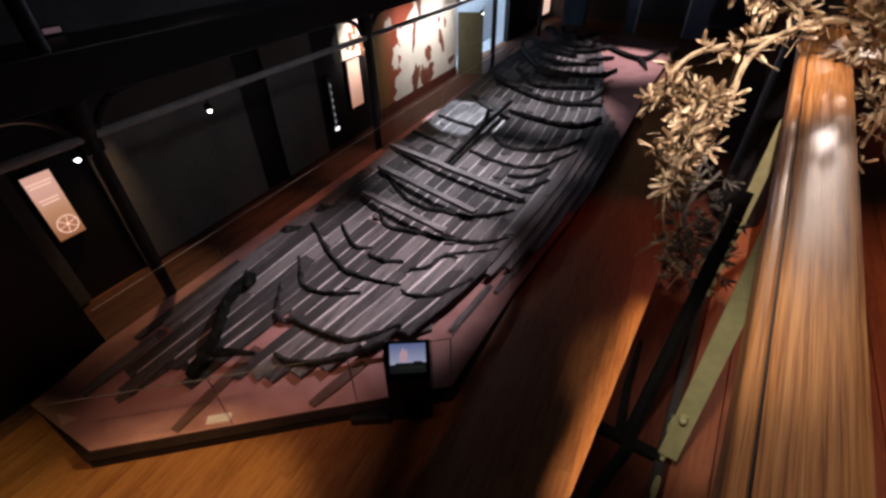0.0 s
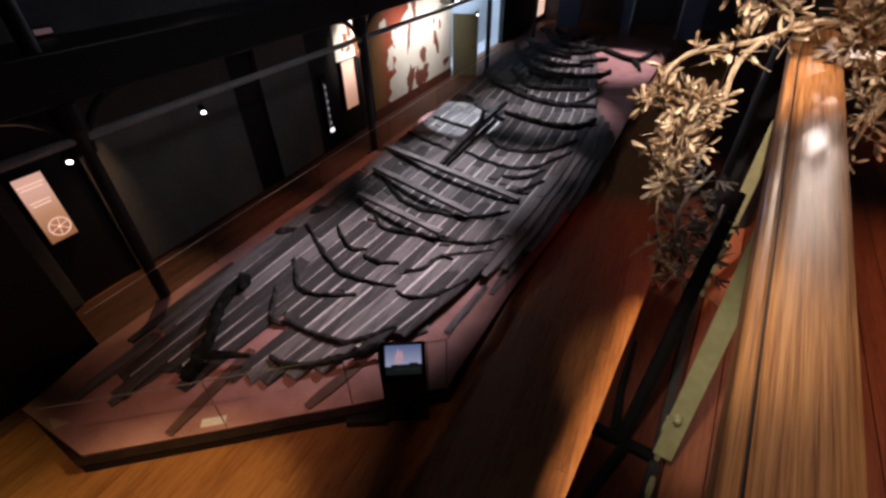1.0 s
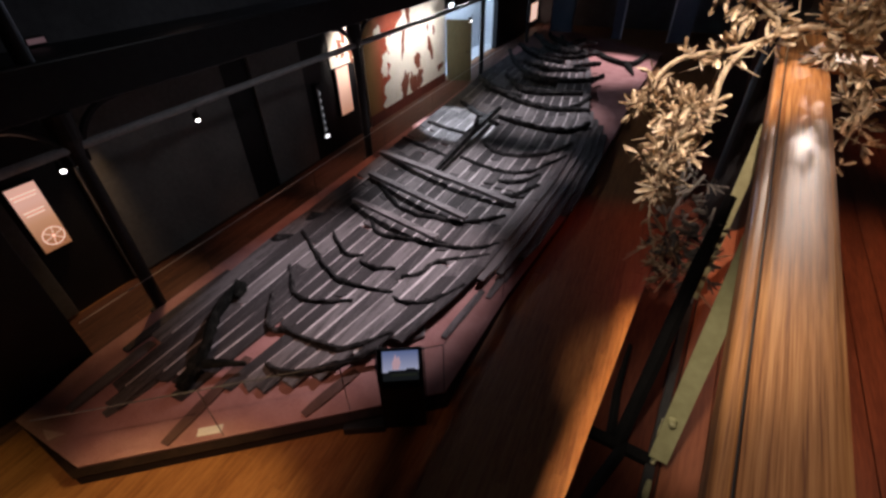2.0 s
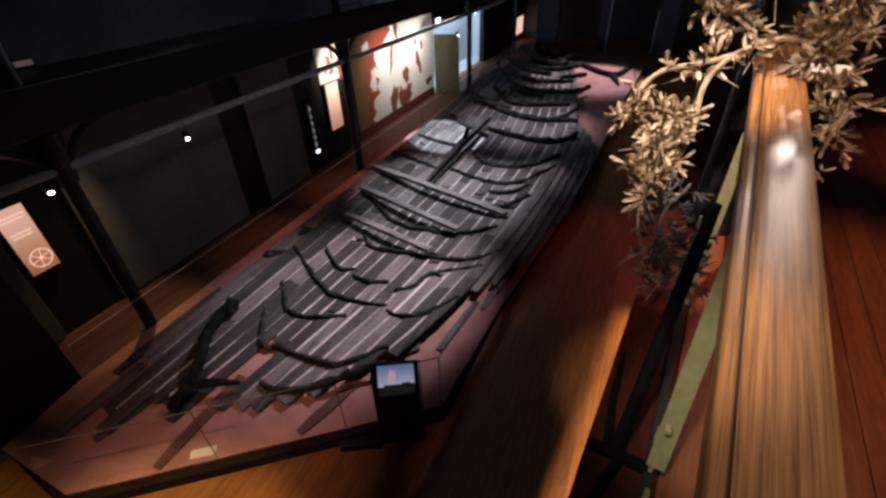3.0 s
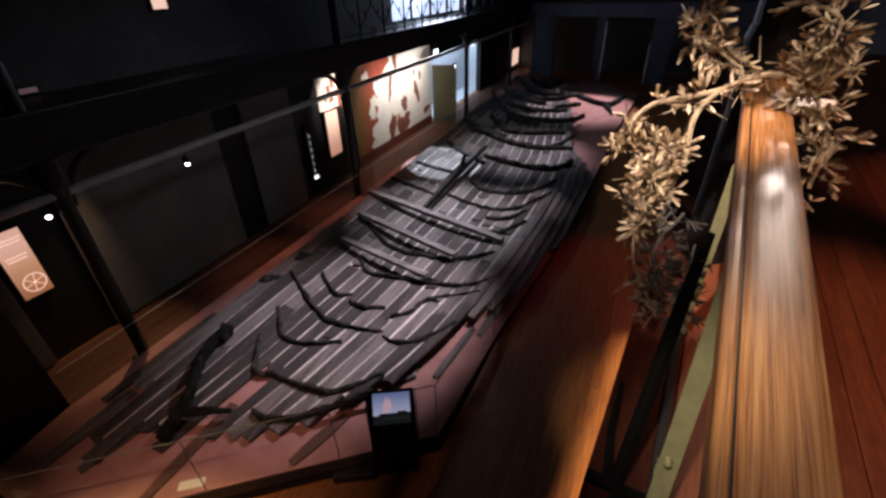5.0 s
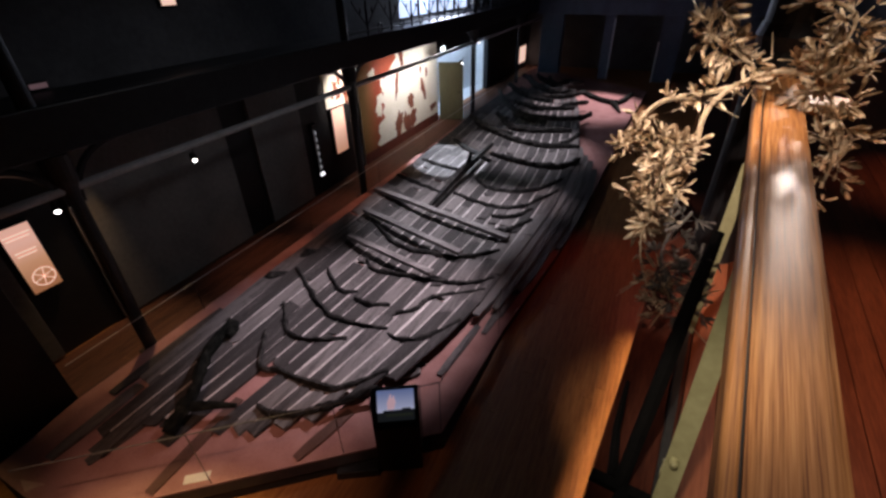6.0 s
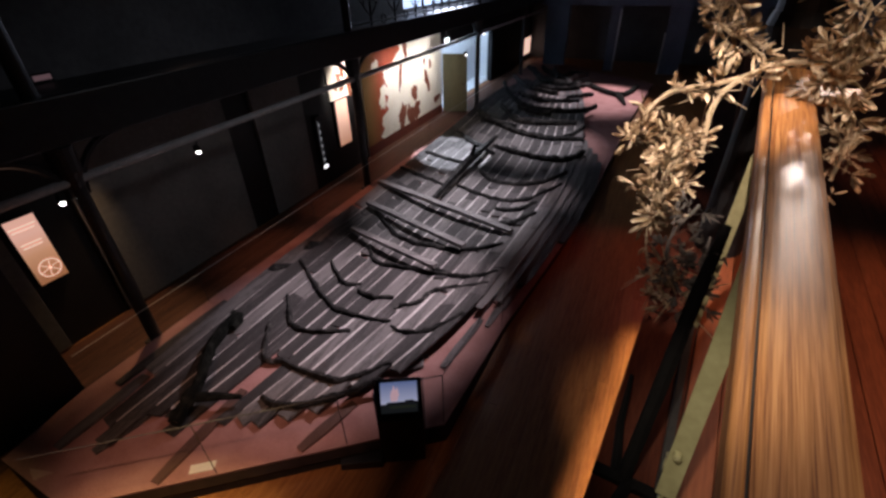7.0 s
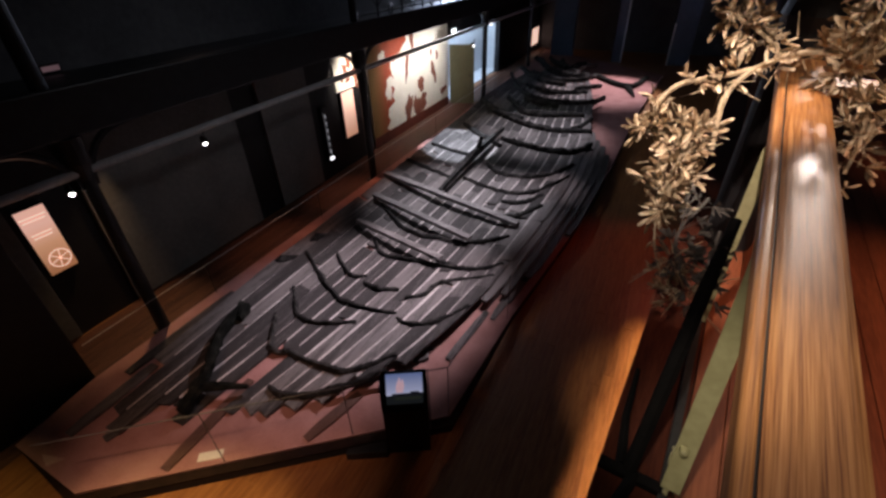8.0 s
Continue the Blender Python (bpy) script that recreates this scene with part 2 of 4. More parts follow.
def land_print():
    """Red print that goes over to ochre towards one side."""
    m = material("painted_land", [(0.3, 0.055, 0.025), (0.42, 0.08, 0.035)], (3, 3, 3), 0.7, 0.03)
    nodes, links = m.node_tree.nodes, m.node_tree.links
    co, sep, span = nodes.new("ShaderNodeTexCoord"), nodes.new("ShaderNodeSeparateXYZ"), nodes.new("ShaderNodeMapRange")
    links.new(co.outputs["Object"], sep.inputs[0])
    links.new(sep.outputs["Y"], span.inputs["Value"])
    span.inputs["From Min"].default_value, span.inputs["From Max"].default_value = -2.3, -1.6
    mix = nodes.new("ShaderNodeMix")
    mix.data_type = "RGBA"
    mix.inputs["A"].default_value = (0.3, 0.17, 0.055, 1)
    links.new(span.outputs["Result"], mix.inputs["Factor"])
    base = nodes["Principled BSDF"].inputs["Base Color"]
    links.new(base.links[0].from_socket, mix.inputs["B"])
    links.new(mix.outputs["Result"], base)
    return m


CHART = material("painted_cream_sea", [(0.76, 0.72, 0.61), (0.86, 0.83, 0.74)], (2, 2, 2), 0.7, 0.03)
ISLE = material("painted_island", [(0.17, 0.045, 0.025), (0.24, 0.075, 0.04)], (4, 4, 4), 0.7, 0.03)
LAND = land_print()

# ---- building helpers ----


def part(name, bm, mat, parent=None, label=""):
    me = bpy.data.meshes.new(name)
    bm.normal_update()
    bm.to_mesh(me)
    bm.free()
    me.materials.append(mat)
    ob = new(name, me)
    if parent:
        ob.parent = parent
    return tagged(ob, label)


def box(x0, x1, y0, y1, z0, z1, bevel=0.0, bm=None):
    bm = bm or bmesh.new()
    made = bmesh.ops.create_cube(bm, size=1, matrix=Matrix.Translation(((x0 + x1) / 2, (y0 + y1) / 2, (z0 + z1) / 2)) @ Matrix.Diagonal((x1 - x0, y1 - y0, z1 - z0, 1)))
    if bevel:
        edges = {e for v in made["verts"] for e in v.link_edges}
        bmesh.ops.bevel(bm, geom=list(edges), offset=bevel, segments=2, affect="EDGES", profile=0.6)
    return bm


def tube(points, radii, sides=8, bm=None, flat=1.0, rough=0.0):
    """A bar of round or flattened section along points, closed at both ends."""
    bm = bm or bmesh.new()
    pts = [Vector(p) for p in points]
    if not isinstance(radii, (list, tuple)):
        radii = [radii] * len(pts)
    rings = []
    for i, p in enumerate(pts):
        d = (pts[min(i + 1, len(pts) - 1)] - pts[max(i - 1, 0)]).normalized()
        side = d.cross(Vector((0, 0, 1)))
        side = side.normalized() if side.length > 1e-3 else Vector((1, 0, 0))
        up = side.cross(d).normalized()
        ring = []
        for k in range(sides):
            a = 2 * math.pi * k / sides + math.pi / sides
            r = radii[i] * (1 + random.uniform(-rough, rough))
            ring.append(bm.verts.new(p + side * math.cos(a) * r + up * math.sin(a) * r * flat))
        rings.append(ring)
    for a, b in zip(rings, rings[1:]):
        for k in range(sides):
            bm.faces.new((a[k], a[(k + 1) % sides], b[(k + 1) % sides], b[k]))
    bm.faces.new(rings[0][::-1])
    bm.faces.new(rings[-1])
    return bm


def smooth_line(points, steps):
    """A curve through points (Catmull-Rom)."""
    p = [Vector(q) for q in points]
    p = [p[0] * 2 - p[1]] + p + [p[-1] * 2 - p[-2]]
    out = []
    for i in range(1, len(p) - 2):
        for s in range(steps):
            t = s / steps
            a, b, c, d = p[i - 1:i + 3]
            out.append(0.5 * (2 * b + (c - a) * t + (2 * a - 5 * b + 4 * c - d) * t * t + (3 * b - a - 3 * c + d) * t ** 3))
    return out + [p[-2]]


def between(table, v):
    for (a, x), (b, y) in zip(table, table[1:]):
        if v <= b:
            return x + (y - x) * max(0, v - a) / (b - a)
    return table[-1][1]


def thing(name, label, category, group="", at=(0, 0, 0), kind=""):
    ob = new(name)
    ob.location = at
    return tagged(ob, label, category, group, kind)


def prism(corners, z0, z1, bm=None):
    bm = bm or bmesh.new()
    lo = [bm.verts.new((x, y, z0)) for x, y in corners]
    hi = [bm.verts.new((x, y, z1)) for x, y in corners]
    n = len(corners)
    bm.faces.new(lo[::-1])
    bm.faces.new(hi)
    for i in range(n):
        bm.faces.new((lo[i], lo[(i + 1) % n], hi[(i + 1) % n], hi[i]))
    return bm


def turned(deg, px, py):
    return Matrix.Translation((px, py, 0)) @ Matrix.Rotation(radians(deg), 4, "Z")


# ---- the hall ----
tagged(part("floor", box(-9, 7, -6, 32, -0.2, 0.0), FLOOR), "orange-brown oak board floor of the hall", "floor", kind="structure")
tagged(part("ceiling", box(-10, 7, -6, 32, 7.6, 7.8), WALL), "black ceiling lost in the dark", "ceiling", kind="structure")
tagged(part("wall_east", box(6.8, 7, -6, 32, 0, 7.6), WALL), "black wall in the dark", "wall", kind="structure")
tagged(part("wall_south", box(-9, 7, -6.2, -6, 0, 7.6), WALL), "black wall in the dark", "wall", kind="structure")
tagged(part("wall_north", box(-9, 7, 27.5, 27.7, 0, 7.6), WALL), "black end wall of the hall", "wall", kind="structure")
bm = box(-7.4, -7.2, -6, 15.1, 0, 3.3)
box(-7.4, -7.2, 20.6, 27.5, 0, 3.3, bm=bm)
box(-7.4, -7.2, 15.1, 20.6, 2.3, 3.3, bm=bm)
tagged(part("wall_west", bm, BLACK), "black passage wall with a wide opening", "wall", kind="structure")
bm = box(-7.4, -7.2, -6, 12.6, 3.5, 7.6)
box(-7.4, -7.2, 18.4, 32, 3.5, 7.6, bm=bm)
box(-7.4, -7.2, 12.6, 18.4, 3.5, 3.54, bm=bm)
box(-7.4, -7.2, 12.6, 18.4, 5.6, 7.6, bm=bm)
tagged(part("wall_upper", bm, WALL), "black wall of the upper gallery", "wall", kind="structure")
tagged(part("gallery_slab", box(-9, -6.12, -6, 27.5, 3.3, 3.5), BLACK), "black underside of the opposite gallery", "gallery", kind="structure")
tagged(part("gallery_fascia", box(-6.12, -5.9, -6, 27.5, 3.05, 3.56, 0.02), IRON), "black iron edge beam of the opposite gallery", "beam", kind="structure")

# side room seen through the opening
bm = box(-8.4, -8.2, 14, 22, 0, 3.3)
box(-8.2, -7.4, 21.2, 21.4, 0, 3.3, bm=bm)
box(-8.2, -7.4, 14.2, 14.4, 0, 3.3, bm=bm)
box(-8.2, -7.4, 14.4, 21.2, 3.1, 3.3, bm=bm)
box(-8.2, -7.4, 14.4, 21.2, 0.004, 0.03, bm=bm)
tagged(part("side_room", bm, WHITE), "bright white side room with bluish light", "room", kind="structure")

# ---- platform with the wreck ----
BED = [(-4.6, 0.38), (-1.5, 2.79), (-1.36, 4.7), (-1.06, 7.0), (-0.84, 9.4), (-0.58, 15.7), (-0.12, 21.6), (-6.3, 26.0), (-5.95, 12.0), (-5.95, 1.35), (-5.8, 0.41)]
platform = thing("platform", "low rose-red display platform with a black plinth", "platform")
FOOT = [(-4.54, 0.29), (-1.43, 2.7)] + BED[2:]
part("plinth", prism([(x * 0.996 - 0.012, y + 0.012) for x, y in FOOT], 0.0, 0.128), MATTE, platform, "black plinth")
part("rim", prism(FOOT, 0.13, 0.148), RIM, platform, "dark brown rim outside the glass")
part("bed", prism(BED, 0.15, 0.17), CARPET, platform, "rose-coloured sanded bed")

LEFT = [(1.2, -5.3), (2.0, -5.35), (4.0, -5.45), (8.0, -5.5), (12.0, -5.62), (15.0, -5.8), (18.5, -5.8), (22.5, -5.2)]
RIGHT = [(1.2, -2.9), (2.5, -2.4), (3.2, -2.2), (4.0, -1.98), (5.0, -1.8), (6.0, -1.68), (8.0, -1.5), (10.0, -1.42), (12.0, -1.5), (14.0, -1.8), (16.0, -2.1), (18.0, -2.5), (20.5, -3.2), (22.5, -4.4)]


def hull_x(u, y):
    return between(LEFT, y) * (1 - u) / 2 + between(RIGHT, y) * (1 + u) / 2


def hull_z(u):
    return 0.2 + 0.16 * abs(u) ** 2.2


wreck = thing("ship_wreck", "remains of an ancient clinker ship, dark grey oak planks and frames", "shipwreck")
rng = random.Random(4)
STRAKES = 14
STARTS = (1.9, 1.1, 0.95, 1.45, 1.5, 1.35, 2.8, 1.75, 1.85, 1.9, 2.1, 2.3, 2.65, 3.1)


def plank(u0, u1, y0, y1, lift):
    bm = bmesh.new()
    n = max(3, int((y1 - y0) / 0.45))
    rings = []
    for i in range(n + 1):
        y = y0 + (y1 - y0) * i / n
        xa, xb = hull_x(u0, y), hull_x(u1, y)
        gap = max(0.004, 0.017 + 0.034 * noise.noise((u0 * 9, y * 0.8, 3)))
        xa, xb = xa + gap, xb - gap
        za, zb = hull_z(u0) + lift, hull_z(u1) + lift
        e = 0.02 * noise.noise((u0 * 7, y * 2.1, 1))
        ya = y + (rng.uniform(-0.06, 0.06) if i in (0, n) else 0)
        yb = y + (rng.uniform(-0.06, 0.06) if i in (0, n) else 0)
        w = xb - xa
        pts = [(xa, ya, za - 0.03), (xb, yb, zb - 0.03), (xb - 0.004, yb, zb + e * 0.3), (xb - w * 0.35, (ya + yb) / 2, zb + 0.008 + e * 0.4), (xa + 0.004, ya, za + 0.014 + e * 0.3)]
        rings.append([bm.verts.new(p) for p in pts])
    for a, b in zip(rings, rings[1:]):
        for k in range(5):
            bm.faces.new((a[k], a[(k + 1) % 5], b[(k + 1) % 5], b[k]))
    bm.faces.new(rings[0][::-1])
    bm.faces.new(rings[-1])
    bmesh.ops.recalc_face_normals(bm, faces=bm.faces)
    return bm


for s in range(STRAKES):
    u0, u1 = -1 + 2 * s / STRAKES, -1 + 2 * (s + 1) / STRAKES
    u = (u0 + u1) / 2
    y = STARTS[s]
    end = 22.0 - 3.5 * abs(u) ** 2 + rng.uniform(-0.5, 0.3)
    while y < end - 0.6:
        length = rng.uniform(1.6, 3.4) if y < 4.5 else rng.uniform(0.6, 1.9)
        stop = min(end, y + length)
        part("plank", plank(u0, u1, y, stop, rng.uniform(0.0, 0.012)), PLANK, wreck)
        y = stop + 0.014


# outer strakes lying flat along the edge of the bed
for off, y0, y1 in ((0.05, 4.7, 12.8), (0.2, 5.0, 12.3), (0.35, 5.6, 12.0), (0.5, 7.2, 11.5)):
    line = [(between(RIGHT, y) + off + 0.012 * noise.noise((y, off, 4)), y, 0.325 - 0.24 * off) for y in [y0 + (y1 - y0) * i / 16 for i in range(17)]]
    part("outer_plank", tube(line, [0.07] + [0.112] * 15 + [0.08], 4, flat=0.2, rough=0.04), PLANK, wreck)
# pale strips added under the plank edges, to draw the bright seams
for s in range(1, STRAKES):
    u = -1 + 2 * s / STRAKES
    y0, y1 = max(STARTS[s - 1], STARTS[s]) + 0.12, 18.5 - 3.5 * abs(u) ** 2
    rows, bm = [], bmesh.new()
    for i in range(41):
        y = y0 + (y1 - y0) * i / 40
        x, z = hull_x(u, y), hull_z(u) - 0.003
        rows.append([bm.verts.new(p) for p in ((x - 0.05, y, z - 0.02), (x + 0.05, y, z - 0.02), (x + 0.05, y, z), (x - 0.05, y, z))])
    for a, b in zip(rows, rows[1:]):
        for k in range(4):
            bm.faces.new((a[k], a[(k + 1) % 4], b[(k + 1) % 4], b[k]))
    bm.faces.new(rows[0][::-1])
    bm.faces.new(rows[-1])
    bmesh.ops.recalc_face_normals(bm, faces=bm.faces)
    part("seam_strip", bm, SEAM_PALE, wreck, "pale strip added for the bright seam between planks")


def rib(points, r=0.06, name="frame_timber", mat=TIMBER, lift=0.34, flat=1.25, parent=None):
    line = smooth_line([(x, y, lift) for x, y in points], 11)
    r *= 0.64 * (1 + 0.5 * min(1, max(0, (points[0][1] - 8) / 8)))
    n = len(line)
    out, radii = [], []
    for i, p in enumerate(line):
        u = max(-1, min(1, (p.x - hull_x(0, p.y)) / max(0.3, (between(RIGHT, p.y) - between(LEFT, p.y)) / 2)))
        z = hull_z(u) + r * 0.75 + 0.02 * noise.noise((p.x * 2, p.y * 2, 5)) + (lift - 0.34)
        out.append((p.x + 0.02 * noise.noise((p.x * 5, p.y * 5, 1)), p.y + 0.03 * noise.noise((p.x * 5, p.y * 5, 7)), z))
        t = i / (n - 1)
        radii.append(r * (0.62 + 0.5 * math.sin(math.pi * min(1, max(0, 0.12 + 0.76 * t)))) * (1 + 0.4 * noise.noise((p.x * 5, p.y * 5, 9))))
    return part(name, tube(out, radii, 8, flat=flat, rough=0.2), mat, parent or wreck)


rib([(-3.69, 2.17), (-3.42, 2.17), (-3.16, 2.25), (-2.8, 2.53), (-2.4, 2.92)], 0.065)
rib([(-4.54, 3.22), (-4.13, 2.7), (-3.8, 2.74), (-3.09, 2.72), (-2.78, 2.87), (-2.46, 3.23)], 0.06)
rib([(-4.74, 3.83), (-4.12, 3.32), (-3.37, 3.6)], 0.05)
rib([(-5.14, 4.64), (-4.04, 3.98), (-3.58, 3.91), (-2.91, 3.98)], 0.055)
rib([(-2.86, 3.9), (-2.57, 3.83), (-2.26, 3.99), (-1.95, 4.44)], 0.055)
rib([(-4.66, 4.87), (-4.12, 4.52), (-3.85, 4.58)], 0.05)
rib([(-3.78, 4.44), (-3.48, 4.38), (-3.17, 4.5)], 0.055)
rib([(-2.96, 4.35), (-2.73, 4.51), (-2.56, 4.93), (-1.86, 5.28)], 0.05)
rib([(-4.32, 5.55), (-3.92, 5.25), (-3.36, 5.29), (-2.61, 5.32)], 0.06)
rib([(-3.17, 5.55), (-2.64, 5.36), (-2.24, 5.38), (-1.81, 5.63)], 0.06)
for x0, y0, x1, y1, w in ((-4.84, 5.83, -2.83, 5.34, 0.06), (-5.16, 6.89, -2.62, 6.11, 0.065), (-5.52, 7.93, -1.98, 6.94, 0.07)):
    a, b = Vector((x0, y0, 0.41)), Vector((x1, y1, 0.39))
    line = [a.lerp(b, i / 12) + Vector((0, 0.012 * noise.noise((x0, i * 0.7, 2)), 0.01 * noise.noise((y0, i * 0.6, 3)))) for i in range(13)]
    part("cross_beam", tube(line, [w * 1.414 * (1 + 0.12 * noise.noise((w, i * 0.9, 6))) for i in range(13)], 4, flat=0.55, rough=0.02), BEAM, wreck, "straight pale grey cross beam")
rib([(-4.9, 6.75), (-3.94, 6.13), (-3.21, 6.11), (-2.64, 6.11)], 0.06)
rib([(-2.65, 6.14), (-2.33, 6.31), (-2.03, 6.55)], 0.06)
rib([(-2.65, 7.91), (-2.22, 7.94), (-1.88, 8.38)], 0.07)
rib([(-2.38, 7.28), (-2.13, 7.33), (-1.77, 7.87)], 0.07)
rib([(-3.85, 8.73), (-3.1, 8.45), (-2.47, 8.35), (-2.11, 8.52), (-1.56, 9.42)], 0.065)
rib([(-3.64, 9.72), (-3.2, 9.32), (-2.67, 9.24), (-2.04, 9.48), (-1.6, 10.14)], 0.07)
rib([(-5.49, 8.92), (-4.7, 8.75), (-4.0, 8.57)], 0.06)
rib([(-5.42, 10.17), (-4.8, 10.1), (-4.1, 10.04)], 0.06)
rib([(-5.28, 12.07), (-4.5, 11.5), (-3.73, 10.97)], 0.08)
rib([(-3.87, 11.55), (-3.03, 11.23), (-2.02, 10.94), (-1.61, 11.09), (-1.42, 11.55)], 0.09)
rib([(-5.68, 14.58), (-4.19, 13.36), (-3.11, 12.79), (-1.58, 12.54)], 0.085)
rib([(-2.9, 12.64), (-2.15, 12.7), (-1.77, 13.73)], 0.08)
rib([(-4.97, 15.46), (-4.06, 14.2), (-3.53, 14.05), (-2.07, 14.12)], 0.1)
rib([(-5.93, 18.67), (-5.04, 16.92), (-3.88, 15.76), (-2.21, 15.49), (-1.78, 16.09)], 0.09)
rib([(-5.86, 19.86), (-4.91, 18.78), (-3.53, 18.0)], 0.1)
rib([(-5.79, 22.02), (-4.2, 19.92), (-2.85, 19.24)], 0.12)
rib([(-5.2, 22.5), (-4.26, 21.39), (-3.26, 19.54)], 0.11)
rib([(-4.33, 17.93), (-4.0, 17.08), (-2.45, 16.9)], 0.08)
rib([(-4.67, 22.66), (-4.01, 20.83), (-3.39, 21.67)], 0.1)

for x, y, dx, dy in ((-5.3, 13.9, 1.5, -0.5), (-4.9, 17.4, 1.6, -0.7), (-4.6, 18.9, 1.4, -0.2), (-4.9, 20.4, 1.6, -0.5), (-3.3, 18.6, 0.9, 0.5), (-3.0, 17.2, 0.9, 0.4), (-4.4, 15.6, 1.3, -0.5), (-3.9, 20.3, 0.7, 0.3), (-3.4, 20.9, 0.6, 0.1)):
    rib([(x, y), (x + dx * 0.5, y + dy * 0.5 - 0.15), (x + dx, y + dy)], 0.075, lift=0.4)

# keelson with its mast step
keelson = part("keelson", tube([(-3.97, 7.66, 0.36), (-3.97, 8.6, 0.42), (-3.97, 9.6, 0.47), (-3.98, 10.6, 0.45), (-3.98, 11.93, 0.4)], [0.05, 0.07, 0.09, 0.08, 0.05], 4, flat=1.35, rough=0.05), TIMBER, wreck, "thick dark keelson with a raised mast step")
part("mast_knee", tube([(-4.0, 10.0, 0.5), (-3.98, 10.08, 0.66), (-3.95, 10.1, 0.78)], [0.07, 0.06, 0.04], 7, rough=0.08), TIMBER, wreck)

# stem timbers lying on the bed
stem = thing("stem_timber", "forked blackened oak stem timber lying on the planks", "ship timber")
part("spine", tube(smooth_line([(-5.06, 3.1, 0.36), (-4.8, 2.45, 0.4), (-4.44, 1.95, 0.4), (-4.3, 1.45, 0.32)], 7), [0.042 + 0.026 * math.sin(math.pi * min(1, 0.15 + 0.8 * i / 21)) + 0.02 * (i > 15) for i in range(22)], 9, flat=1.4, rough=0.24), BLACK_OAK, stem)
part("arm", tube([(-4.36, 1.78, 0.36), (-4.1, 1.92, 0.35), (-3.86, 2.04, 0.33)], [0.075, 0.055, 0.03], 8, rough=0.15), BLACK_OAK, stem)
part("knob", tube([(-5.0, 3.12, 0.36), (-4.92, 3.0, 0.36), (-4.86, 2.86, 0.36)], [0.06, 0.09, 0.05], 8, rough=0.12), BLACK_OAK, stem)
sternpost = thing("stern_timber", "forked dark timber lying alone on the rose bed", "ship timber")
part("spine", tube(smooth_line([(-2.74, 20.28, 0.24), (-1.68, 19.01, 0.25), (-1.08, 18.91, 0.25), (-0.72, 20.5, 0.22)], 6), 0.105, 8, rough=0.18), BLACK_OAK, sternpost)
part("arm", tube([(-1.36, 18.95, 0.24), (-1.1, 18.2, 0.24), (-0.91, 17.5, 0.22)], [0.1, 0.11, 0.04], 8, rough=0.15), BLACK_OAK, sternpost)


def loose(x0, y0, x1, y1, w, label="loose weathered grey plank on the rose bed", mat=PLANK):
    ob = thing("loose_plank", label, "ship timber", "loose planks", (0, 0, 0))
    a, b = Vector((x0, y0, 0.19)), Vector((x1, y1, 0.19))
    part("board", tube([a + (b - a) * i / 5 + Vector((0.01 * noise.noise((x0, i, 2)), 0, 0)) for i in range(6)], [w * k for k in (0.9, 1.2, 1.3, 1.3, 1.25, 1.0)], 4, flat=0.2, rough=0.05), mat, ob)


for row in ((-5.36, 0.74, -5.4, 1.85, 0.09), (-4.92, 0.88, -4.8, 1.6, 0.08), (-1.87, 3.54, -1.72, 4.62, 0.06),
            (-1.5, 4.95, -1.3, 6.8, 0.06), (-1.6, 4.5, -1.5, 5.5, 0.06), (-5.6, 1.6, -5.62, 3.4, 0.09)):
    loose(*row)
# two thin brown strips, darker than the bed around them
for row in ((-3.97, 0.93, -4.02, 2.2, 0.078), (-2.83, 1.84, -2.62, 2.6, 0.074)):
    loose(*row, "thin flat brown strip on the rose bed", BED_STRIP)
bracket_piece = thing("loose_bracket", "small U-shaped scrap of dark wood on the bed", "ship timber")
part("block", tube([(-2.36, 3.3, 0.19), (-2.2, 3.36, 0.2), (-2.13, 3.44, 0.2), (-2.2, 3.6, 0.2), (-2.12, 3.64, 0.19)], [0.03, 0.035, 0.035, 0.035, 0.03], 6, rough=0.1), PLANK, bracket_piece)
for x0, y0, x1, y1 in ((-5.5, 4.05, -5.18, 4.5), (-5.32, 4.92, -5.15, 5.3)):
    ob = thing("loose_knee", "small dark bent timber beside the planks", "ship timber", "loose knees")
    part("block", tube([(x0, y0, 0.26), ((x0 + x1) / 2 - 0.03, (y0 + y1) / 2, 0.34), (x1, y1, 0.28)], [0.06, 0.09, 0.05], 7, rough=0.1), TIMBER, ob)

# low glass screen round the platform
screen = thing("glass_screen", "low clear glass screen round the platform edge", "glass barrier")
SIDES = [((-4.62, 0.39), (-3.47, 1.275)), ((-3.46, 1.283), (-2.39, 2.117)), ((-2.38, 2.125), (-1.51, 2.8)), ((-1.505, 2.82), (-1.4, 4.6))]
ys = [1.45, 3.3, 6.0, 8.7, 11.4, 14.1, 16.8, 19.5]
SIDES += [((-5.9, a), (-5.9, b - 0.01)) for a, b in zip(ys, ys[1:])]
for (x0, y0), (x1, y1) in SIDES:
    d = Vector((x1 - x0, y1 - y0, 0))
    n = Vector((-d.y, d.x, 0)).normalized() * 0.005
    q = [(x0 + n.x, y0 + n.y), (x0 - n.x, y0 - n.y), (x1 - n.x, y1 - n.y), (x1 + n.x, y1 + n.y)]
    top = 0.72 if x0 < -5.85 else 0.99
    p = part("pane", prism(q, 0.172, top), GLASS, screen)
    p.visible_shadow = False
    part("edge", prism(q, top + 0.0005, top + 0.007), PALE_EDGE if top < 0.8 else GLASS_EDGE, p, "glass top edge, its brightness set by colour")
    part("joint", box(x1 - 0.004, x1 + 0.004, y1 - 0.004, y1 + 0.004, 0.172, top), JOINT, p)

